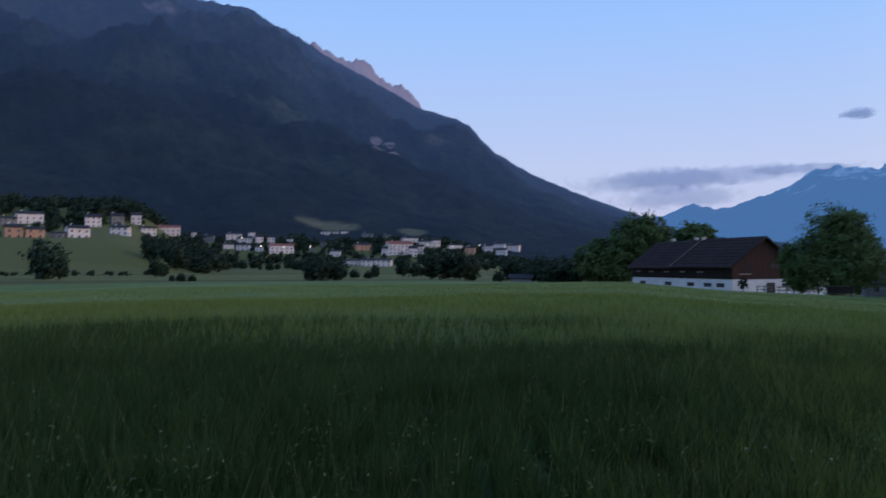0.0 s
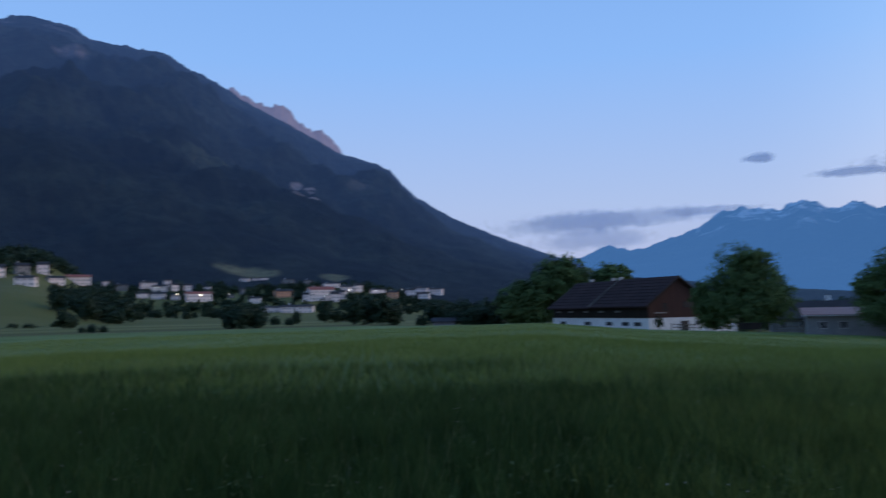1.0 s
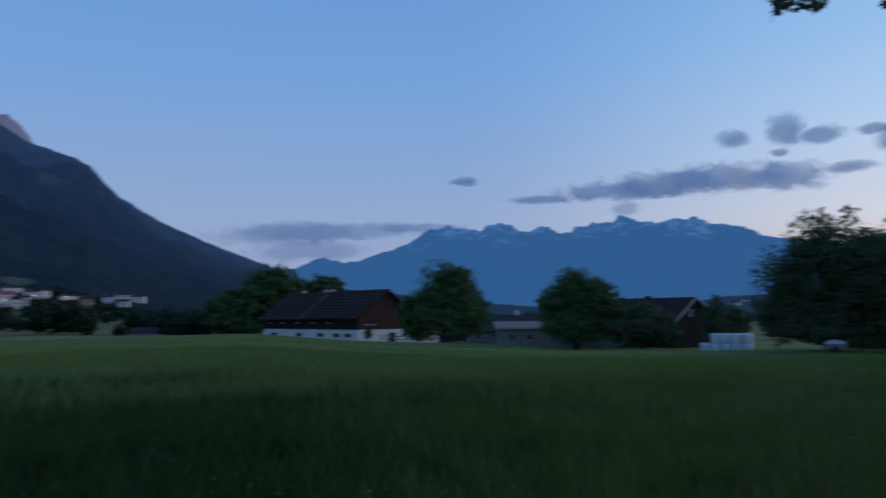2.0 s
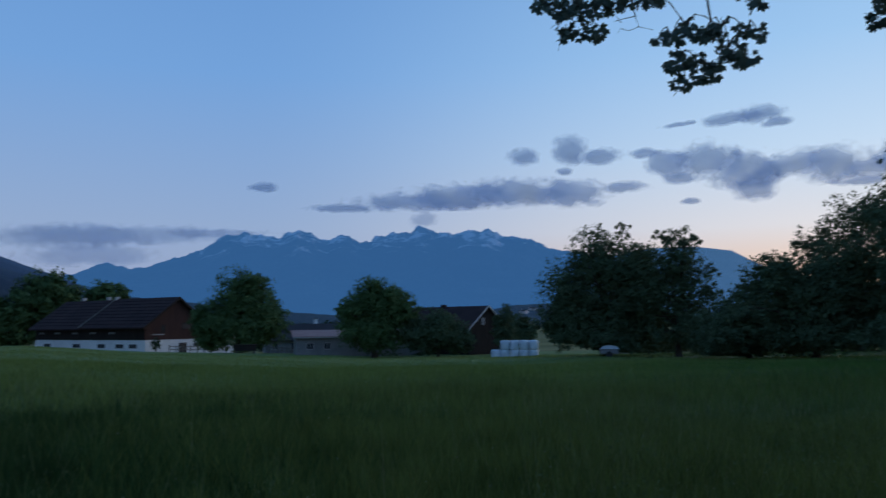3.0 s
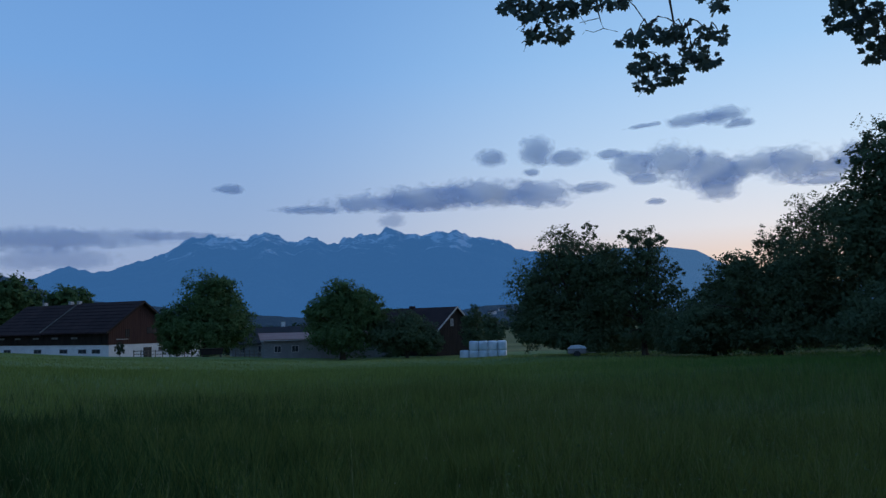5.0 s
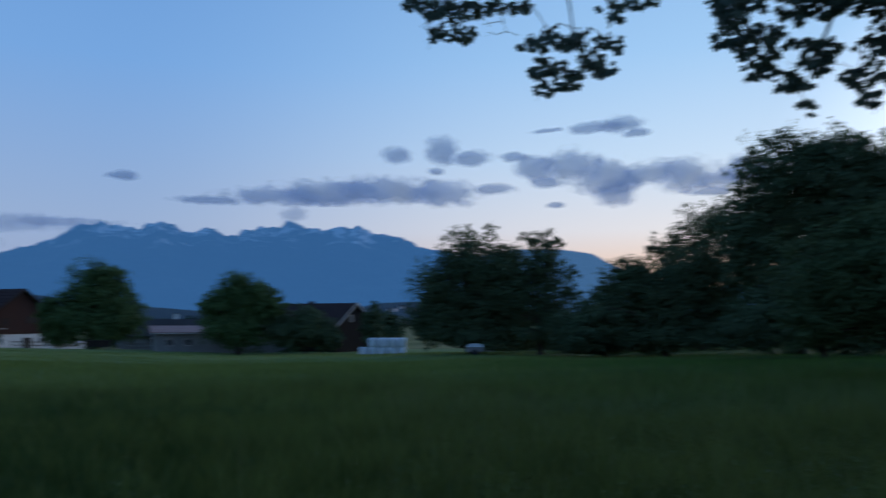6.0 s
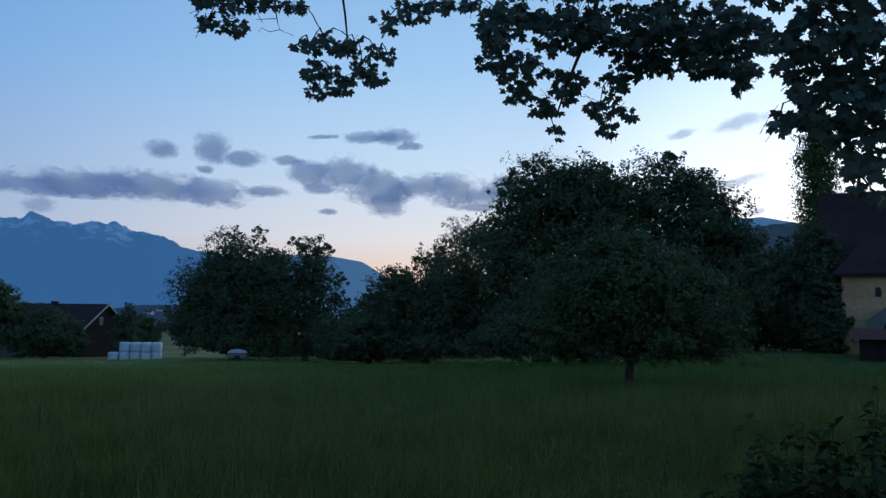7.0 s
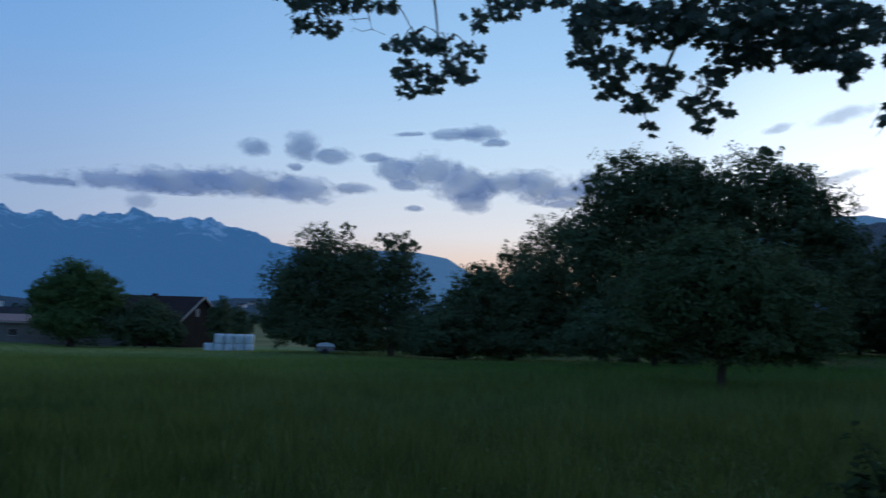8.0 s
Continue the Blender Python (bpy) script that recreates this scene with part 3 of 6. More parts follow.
LONG_BANK = [(-33.9, 8.3, 2.81, 0.28), (-38.0, 8.7, 3.67, 0.53), (-42.1, 9.1, 3.67, 0.73), (-46.2, 9.3, 3.65, 0.89), (-49.9, 9.1, 2.41, 0.81), (-53.6, 9.4, 1.57, 0.36)]
SMALL_PUFFS = [(-46.7, 11.8, 1.02, 0.48), (-50.0, 12.2, 1.11, 0.88), (-52.0, 11.6, 1.38, 0.47), (-49.6, 10.7, 0.60, 0.25), (-55.1, 11.7, 0.85, 0.28), (-27.8, 9.7, 0.96, 0.28)]
HIGH_STREAK = [(-61.0, 13.6, 1.82, 0.38), (-62.9, 13.7, 1.42, 0.49), (-57.7, 13.5, 1.13, 0.15), (-64.1, 13.1, 0.88, 0.23)]
EAST_BANK = [(-56.8, 10.8, 1.34, 0.71), (-59.5, 10.9, 1.86, 0.93), (-62.1, 10.0, 2.16, 1.00), (-62.4, 8.9, 1.26, 0.76), (-65.0, 10.2, 2.08, 0.82), (-67.2, 10.0, 1.67, 0.96), (-69.5, 9.6, 1.61, 0.58), (-71.2, 10.2, 1.86, 0.72), (-69.1, 8.8, 1.30, 0.26), (-57.5, 9.8, 1.13, 0.32), (-58.2, 8.2, 0.60, 0.20)]
HAZE_BANK = [(-18.5, 6.1, 6.40, 0.50), (-14.9, 5.9, 4.70, 0.66), (-25.0, 6.4, 3.56, 0.25), (-16.5, 4.7, 3.6, 0.60), (-39.2, 7.5, 1.0, 0.45)]
GLOW_STREAKS = [(-83.5, 13.7, 0.92, 0.23), (-87.5, 14.3, 1.58, 0.41), (-86.7, 10.2, 2.13, 0.27), (-88.3, 8.2, 0.70, 0.19)]
puff = 0
for bank, vapour, tilt in ((LONG_BANK, M_CLOUD, 0), (SMALL_PUFFS, M_CLOUD, 0), (HIGH_STREAK, M_CLOUD, -4), (EAST_BANK, M_CLOUD, 0), (HAZE_BANK, M_CLOUD_THIN, -1.5), (GLOW_STREAKS, M_CLOUD_THIN, -14)):
    for az, el, ha, he in bank:
        cloud(az, el, ha * 1.12, he * 1.05, 40 + puff, 4780.0 - 6 * puff, vapour, tilt)
        puff += 1


# ---- trees ----
def leaf_cloud(rng, blobs, n, size, clump=0.16, shell=0.55, per=26, dense=1.9):
    """Triangles of folded leaves gathered in clumps over the shells of the blobs (x, y, z, rx, ry, rz)."""
    w = np.array([b[3] * b[4] + b[4] * b[5] + b[3] * b[5] for b in blobs])
    clumps = max(int(n / per), 1)
    which = rng.choice(len(blobs), clumps, p=w / w.sum())
    B = np.array(blobs)[which]
    v = rng.normal(size=(clumps, 3))
    v /= np.linalg.norm(v, axis=1)[:, None]
    rad = shell + (1.02 - shell) * rng.random(clumps) ** 0.6
    wob = 1 + 0.16 * np.sin(3.1 * v[:, 0] + which) * np.cos(2.7 * v[:, 2] + 2 * which) + 0.05 * rng.normal(size=clumps)
    cen = B[:, :3] + v * B[:, 3:] * (rad * wob)[:, None]
    cr = clump * B[:, 3:].mean(1) * (0.6 + 0.8 * rng.random(clumps))
    idx = np.repeat(np.arange(clumps), per)
    k = len(idx)
    ball = rng.normal(size=(k, 3))
    ball *= (rng.random(k) ** 0.45 / np.linalg.norm(ball, axis=1))[:, None]
    p = cen[idx] + ball * cr[idx][:, None] * np.array([1.25, 1.25, 0.95])
    p[:, 2] = np.maximum(p[:, 2], 0.4)
    out = v[idx] + rng.normal(size=(k, 3)) * 0.8 + np.array([0, 0, 0.5])
    out /= np.linalg.norm(out, axis=1)[:, None]
    a = np.cross(out, rng.normal(size=(k, 3)))
    a /= np.linalg.norm(a, axis=1)[:, None] + 1e-9
    b = np.cross(out, a)
    s = (size * (0.6 + 0.8 * rng.random(k)))[:, None]
    # the inner crown: larger, darker-lying leaves that close it
    inner = rng.random(k) < 0.30
    p[inner] = B[idx][inner][:, :3] + v[idx][inner] * B[idx][inner][:, 3:] * (0.25 + 0.5 * rng.random((inner.sum(), 1)))  + rng.normal(size=(inner.sum(), 3)) * 0.12 * B[idx][inner][:, 3:]
    p[:, 2] = np.maximum(p[:, 2], 0.35)
    s[inner] *= np.where(B[idx][inner][:, 3:].mean(1) > 2.0, dense, 1.0)[:, None]
    q = np.stack([p - a * s, p + b * s * 0.5 - out * s * 0.12, p + a * s, p - b * s * 0.5 - out * s * 0.12], 1).reshape(-1, 3)
    base = np.arange(k)[:, None] * 4
    tris = np.concatenate([base + [0, 1, 2], base + [0, 2, 3]], 0)
    return q, tris, cen


def tree(name, az, d, height_m, blobs, n, leaf, label, mat=None, trunk=0.25, fork=0.3, seed=1, clump=0.16, shell=0.55, limbs=26, group="", lean=0.0, sink=0.1, per=38, grow=1.0, dense=1.9):
    """A tree whose crown blobs are given in metres from its foot (x to the right as seen from the road, y away, z up)."""
    rng = np.random.default_rng(seed)
    p = on_ground(az, d, sink)
    ob = thing(name, Matrix.Translation(p) @ pose(0, 0, 0, 0, 0, az), label, "tree", group)
    blobs = [tuple(c * grow for c in b) for b in blobs]
    fine = 1.22 if n > 12000 else 1.0
    q, tris, cen = leaf_cloud(rng, blobs, int(n * fine), leaf / fine ** 0.3, clump, shell, per, dense)
    part_of("crown", mesh_arrays("crown", q, tris, mat or M_LEAF), ob)
    zf = height_m * fork
    axis = [Vector((lean * t * t + 0.05 * math.sin(5 * t + seed), 0.05 * math.cos(4 * t + seed), t * zf)) for t in np.linspace(0, 1, 6)]
    verts, faces = tube(axis, [trunk * (1.35 if t == 0 else 1.0 - 0.25 * t) for t in np.linspace(0, 1, 6)], 10)
    fork_p = axis[-1]
    ends = cen[rng.choice(len(cen), min(limbs, len(cen)), replace=False)]
    for e in ends:
        e = Vector(e)
        start = axis[-1 - int(rng.integers(0, 2))]
        mid = start.lerp(e, 0.5) + Vector((0, 0, 0.12 * (e - start).length)) + Vector(rng.normal(size=3)) * 0.15
        r = trunk * (0.35 + 0.2 * rng.random())
        tv, tf = tube([start, start.lerp(mid, 0.5), mid, mid.lerp(e, 0.55), e], [r, r * 0.8, r * 0.55, r * 0.32, r * 0.1], 5)
        o = len(verts)
        verts += tv
        faces += [tuple(i + o for i in f) for f in tf]
    part_of("trunk", mesh_from("trunk", verts, faces, M_BARK, True), ob)
    return ob


FARM = "trees round the farm"
ORCHARD = "old trees in the meadow"
# behind and beside the large barn
tree("broadleaf_tree", -13.6, 205, 13, [(-3, 0, 6, 4.5, 4, 5), (1.5, 0, 9.5, 4.5, 4, 4.5), (4, 1, 6.5, 4, 4, 4.5), (-7, 1, 5, 4, 4, 4)], 15000, 0.42, "rounded green broadleaf tree behind the barn", M_LEAF_LIGHT, 0.35, 0.3, 11, group=FARM, grow=1.42)
tree("broadleaf_tree", -17.6, 210, 15, [(0, 0, 11, 4.6, 4.5, 4.2), (-1.5, 0, 7, 4, 4, 4)], 9000, 0.42, "rounded green broadleaf tree behind the barn", M_LEAF_LIGHT, 0.35, 0.3, 12, group=FARM, grow=1.25)
tree("lime_tree", -26.2, 132, 14, [(0.3, 0, 9.0, 5.0, 5, 4.6), (-3.2, 0, 5.2, 3.6, 4.5, 4.0), (4.2, 0, 5.2, 3.8, 4.5, 4.4), (-4.8, 1, 2.8, 2.4, 3.5, 2.4), (-5.8, 0, 5.8, 2.0, 3, 2.2), (-5.2, 0, 3.4, 2.4, 3, 2.2), (0.6, -1, 4.0, 5.4, 5, 3.6), (1.5, 0, 11, 3, 3, 2.2)], 25500, 0.203, "large spreading lime tree beside the barn", M_LEAF_LIGHT, 0.5, 0.25, 13, group=FARM)
tree("walnut_tree", -35.6, 112, 11, [(0.2, 0, 8.6, 3.6, 4, 2.6), (2.8, 0, 7.2, 3.2, 4, 2.6), (-2.6, 0, 6.8, 2.8, 3.6, 2.2), (0, 0, 4.2, 5.0, 4.5, 3.6), (-4.4, 0, 7.0, 1.0, 1, 0.7), (4.6, 0, 5.6, 2.0, 3, 2.4)], 20400, 0.188, "broad green walnut tree in front of the sheds", M_LEAF_LIGHT, 0.4, 0.3, 14, group=FARM)
tree("bushy_tree", -40.2, 110, 6.5, [(0, 0, 3.8, 3.8, 3.4, 2.9), (-2.6, 0, 3.0, 2.6, 3, 2.6), (2.6, 0, 2.4, 2.2, 3, 2.0)], 13600, 0.180, "low bushy tree against the shed wall", M_LEAF, 0.25, 0.25, 15, group=FARM)
tree("cypress", -28.9, 175, 9, [(0, 0, 5, 0.9, 0.9, 4.6), (0, 0, 3, 1.1, 1.1, 3)], 1500, 0.22, "narrow dark cypress beside the sheds", M_LEAF_FAR, 0.15, 0.2, 16, group=FARM)
tree("garden_tree", -30.4, 180, 6.5, [(0, 0, 4.6, 2.8, 2.5, 2.2), (3, 0, 3.6, 3, 2.5, 2)], 2200, 0.26, "low garden tree behind the sheds", M_LEAF_FAR, 0.2, 0.2, 17, group=FARM)
tree("garden_tree", -46.2, 150, 8, [(0, 0, 4.2, 3.2, 3, 3.2), (-2.5, 0, 3.4, 2.8, 3, 3.0)], 3600, 0.26, "dark tree behind the shed gable", M_LEAF, 0.2, 0.2, 18, group=FARM)
tree("garden_bush", -20.75, 146, 3, [(0, 0, 1.5, 0.9, 0.9, 1.2)], 900, 0.14, "clipped bush at the barn corner", M_LEAF_FAR, 0.08, 0.2, 19)
# trees in the meadow
tree("linden_tree", -52.2, 84, 13.5, [(-0.2, 0, 9.2, 4.2, 4.4, 4.0), (-3.4, 0, 6.6, 3.4, 4, 3.8), (2.4, 0, 7.0, 3.6, 4, 4.2), (0, 0, 4.0, 6.2, 5, 3.4), (-0.4, 0, 12.8, 0.9, 0.9, 1.1), (1.9, 0, 12.9, 1.0, 0.9, 1.2), (3.6, 0, 9.6, 2.0, 2.4, 2.2), (-4.8, 0, 3.6, 2.2, 3, 2.8), (3.4, 0, 3.6, 3.2, 3, 2.8), (0, -1, 1.9, 6.0, 4, 1.5)], 42000, 0.141, "dense round tree standing dark against the dusk", M_LEAF, 0.45, 0.22, 21, 0.13, group=ORCHARD)
tree("pear_tree", -57.0, 80, 12, [(0, 0, 8.6, 2.5, 2.6, 2.6), (0.9, 0, 5.6, 2.8, 2.6, 3.0), (2.9, 0, 7.9, 1.1, 1.2, 0.7), (3.0, 0, 6.0, 1.2, 1.4, 0.8), (0.2, 0, 10.9, 1.5, 1.6, 1.2), (-1.2, 0, 11.1, 0.9, 0.9, 0.9), (1.5, 0, 10.8, 0.9, 0.9, 0.9), (-2.6, 0, 6.6, 2.0, 2.4, 3.6), (-1.5, 0, 6, 2.4, 2.4, 3.2), (2.2, 0, 3.0, 2.6, 2.6, 2.6), (-0.5, 0, 2.2, 3.6, 2.6, 1.9)], 15750, 0.141, "looser tall tree with feathery top", M_LEAF, 0.3, 0.25, 22, 0.2, 0.4, group=ORCHARD, grow=1.05, dense=1.6)
tree("apple_tree", -61.6, 70, 7, [(0, 0, 3.4, 3.2, 3, 2.6), (2.6, 0, 3.6, 3.2, 3, 3.0), (-2.4, 0, 2.2, 2.8, 2.6, 2.2), (0.2, 0, 5.6, 1.7, 1.5, 1.1), (0.5, -1, 1.5, 4.6, 3, 1.4)], 19250, 0.133, "low spreading apple tree in the meadow", M_LEAF, 0.22, 0.25, 23, 0.18, 0.45, group=ORCHARD)
tree("apple_tree", -65.6, 64, 8.5, [(0, 0, 4.4, 4.0, 3.6, 3.2), (-2.2, 0, 6.0, 2.4, 2.6, 2.0), (2.2, 0, 6.0, 3.0, 3, 2.8), (-4.6, 0, 2.6, 2.8, 2.4, 1.9), (4.2, 0, 3.2, 3.0, 2.6, 2.6), (-6.0, -1, 1.5, 2.2, 2.2, 1.0), (1.2, -1, 1.9, 5.0, 3, 1.3)], 31500, 0.126, "old apple tree with low drooping boughs", M_LEAF, 0.32, 0.22, 24, 0.16, 0.45, group=ORCHARD)
tree("cherry_tree", -68.2, 90, 15, [(0, 0, 11.6, 3.2, 3, 2.4), (-2.6, 0, 10.0, 2.4, 2.6, 2.0), (2.8, 0, 10.8, 2.8, 3, 2.4), (0, 0, 7.6, 4.6, 4, 2.8), (-4.2, 0, 9.4, 1.5, 1.6, 1.4), (2.0, 0, 12.4, 2.0, 2, 1.6)], 15000, 0.148, "airy tree with sky showing through its crown", M_LEAF, 0.35, 0.3, 25, 0.15, 0.35, group=ORCHARD, grow=1.14, dense=1.0)
tree("horse_chestnut", -74.0, 62, 15.5, [(0, 0, 10.4, 3.8, 4, 4.2), (-2.4, 0, 7.2, 3.0, 4, 4.2), (2.8, 0, 9.6, 3.6, 4, 4.4), (0, 0, 4.6, 5.2, 4.6, 4.0), (-0.8, 0, 13.4, 1.5, 1.5, 1.2), (3.2, 0, 13.0, 1.6, 1.6, 1.2), (1.6, 0, 12.6, 2.4, 2.2, 1.6), (4.4, 0, 11.0, 2.0, 2.2, 2.6), (-2.0, 0, 11.8, 1.8, 1.8, 1.6)], 36000, 0.141, "tall dark chestnut rising over the orchard", M_LEAF, 0.5, 0.25, 26, 0.13, group=ORCHARD, grow=1.13)
tree("horse_chestnut", -81.6, 66, 15.5, [(0, 0, 11.0, 3.6, 4, 4.2), (3.4, 0, 9.4, 3.4, 4, 4.0), (-3.0, 0, 9.0, 3.2, 4, 4.4), (5.8, 0, 6.6, 2.6, 3, 3.2), (0, 0, 5.0, 6.0, 5, 4.2), (1.0, 0, 14.0, 1.7, 1.7, 1.1), (3.0, 0, 11.8, 2.2, 2.4, 2.0), (4.8, 0, 9.2, 1.8, 2.2, 2.4)], 36000, 0.141, "tall dark chestnut rising over the orchard", M_LEAF, 0.5, 0.25, 27, 0.13, group=ORCHARD, grow=1.13)
tree("apple_tree", -80.0, 27, 5.2, [(0, 0, 3.6, 2.6, 2.6, 1.9), (-1.9, 0, 3.4, 1.8, 2, 1.8), (2.0, 0, 2.9, 1.8, 2, 1.7), (3.0, 0, 1.75, 1.2, 1.5, 0.9), (-2.4, 0, 2.0, 1.5, 1.6, 1.0), (0.8, 0, 1.9, 2.4, 2, 1.0), (-0.5, 0, 5.0, 1.3, 1.2, 0.7)], 32300, 0.075, "gnarled apple tree with low boughs over the grass", M_LEAF_APPLE, 0.15, 0.24, 28, 0.15, 0.5, group=ORCHARD, grow=0.95)
tree("apple_tree", -75.6, 47, 6, [(0, 0, 3.4, 2.8, 2.6, 2.2), (-2.4, 0, 2.2, 2.6, 2.4, 1.8), (-4.2, 0, 1.3, 1.8, 2, 0.9), (1, 0, 1.4, 3.4, 2.4, 1.0)], 19250, 0.104, "low spreading apple tree in the meadow", M_LEAF, 0.18, 0.24, 29, 0.16, 0.5, group=ORCHARD)
# dark screen before the manor, and the poplar
for k, (az, d, h, w) in enumerate([(-88.3, 84, 7.0, 3.4), (-90.0, 80, 10.0, 3.2), (-91.3, 76, 10.9, 2.8), (-92.3, 74, 11.0, 1.9), (-92.4, 72, 6.6, 2.0)]):
    tree("hedge_tree", az, d, h, [(0, 0, h * 0.62, w * 0.8, w * 0.8, h * 0.40), (-w * 0.4, 0, h * 0.38, w * 0.8, w * 0.8, h * 0.36), (w * 0.35, 0, h * 0.34, w * 0.8, w * 0.8, h * 0.32)], 15000, 0.17, "dark tall hedge tree before the manor wall", M_LEAF, 0.25, 0.2, 60 + k, 0.13, group="hedge trees")
tree("poplar", -92.1, 118, 36, [(0, 0, 19, 2.7, 2.6, 13), (-0.4, 0, 10, 2.4, 2.2, 8), (0.3, 0, 28, 2.2, 2.0, 8)], 21000, 0.22, "tall slender poplar standing over the roof", M_LEAF_LIGHT, 0.4, 0.15, 66, 0.2, 0.35, 3, dense=1.0)
# bushes added behind the orchard, in place of the shade under its crowns
for k, az in enumerate(np.arange(-55.0, -88.5, -2.1)):
    h = (3.4, 2.6, 4.2, 3.0)[k % 4]
    tree("added_bush", float(az) + 0.5 * math.sin(k * 2.3), 96 + 5 * math.sin(k * 1.7), h, [(0, 0, h * 0.5, 2.6, 1.8, h * 0.5), (-1.8, 0, h * 0.4, 1.8, 1.6, h * 0.42), (1.9, 0, h * 0.42, 1.7, 1.6, h * 0.4)], 2400, 0.17, "low dark bush added behind the orchard for its shade", M_LEAF, 0.1, 0.25, 300 + k, 0.2, 0.4, 8, "hedge bushes", per=20)
tree("garden_tree", -44.95, 113, 7.6, [(0, 0, 5.0, 1.5, 1.5, 2.6), (0.3, 0, 2.4, 1.7, 1.6, 2.2), (-0.5, 0, 3.6, 1.3, 1.4, 2.0)], 6000, 0.16, "dark narrow tree against the shed gable", M_LEAF, 0.15, 0.2, 20, group=FARM)


# ---- farm buildings ----
def house_frame(name, p, turn, label, category="house", group=""):
    return thing(name, Matrix.Translation(p) @ pose(0, 0, 0, 0, 0, turn), label, category, group)


def gable_walls(L, W, h, ridge_h):
    """Pentagon walls of a house with its ridge along x."""
    return prism([(-W / 2, 0), (W / 2, 0), (W / 2, h), (0, ridge_h), (-W / 2, h)], -L / 2, L / 2, "x")


def gable_roof(parent, L, W, h, ridge_h, mat, over=0.6, thick=0.22, label=""):
    """Two roof slopes with overhang, each a slab of its own."""
    slope = (ridge_h - h) / (W / 2)
    for s in (-1, 1):
        y1 = s * (W / 2 + over)
        z1 = h - slope * over
        pts = [(0, ridge_h + thick + 0.03), (y1, z1 + thick + 0.03), (y1, z1 + 0.03), (0, ridge_h + 0.03)]
        part("roof", prism(pts, -L / 2 - over, L / 2 + over, "x"), mat, parent, label)


def window(parent, x, y, z, w, h, face, frame_mat=None, glass=None):
    """A framed window set proud on the wall; face: the wall's side, 'x+', 'x-', 'y+' or 'y-'."""
    def slab(bm, u0, u1, z0, z1, d0, d1):
        s = 1 if face[1] == "+" else -1
        a, b = sorted((d0 * s, d1 * s))
        if face[0] == "x":
            box(bm, x + a, x + b, y + u0, y + u1, z0, z1)
        else:
            box(bm, x + u0, x + u1, y + a, y + b, z0, z1)
    bm = bmesh.new()
    t = 0.08
    slab(bm, -w / 2, w / 2, z, z + t, 0.004, 0.08)
    slab(bm, -w / 2, w / 2, z + h - t, z + h, 0.004, 0.08)
    slab(bm, -w / 2, -w / 2 + t, z + t, z + h - t, 0.004, 0.08)
    slab(bm, w / 2 - t, w / 2, z + t, z + h - t, 0.004, 0.08)
    slab(bm, -0.03, 0.03, z + t, z + h - t, 0.004, 0.06)
    win = part("window", bm, frame_mat or M_TRIM, parent)
    bm = bmesh.new()
    slab(bm, -w / 2 + t, w / 2 - t, z + t, z + h - t, 0.004, 0.03)
    part("pane", bm, glass or M_GLASS, win)
    return win


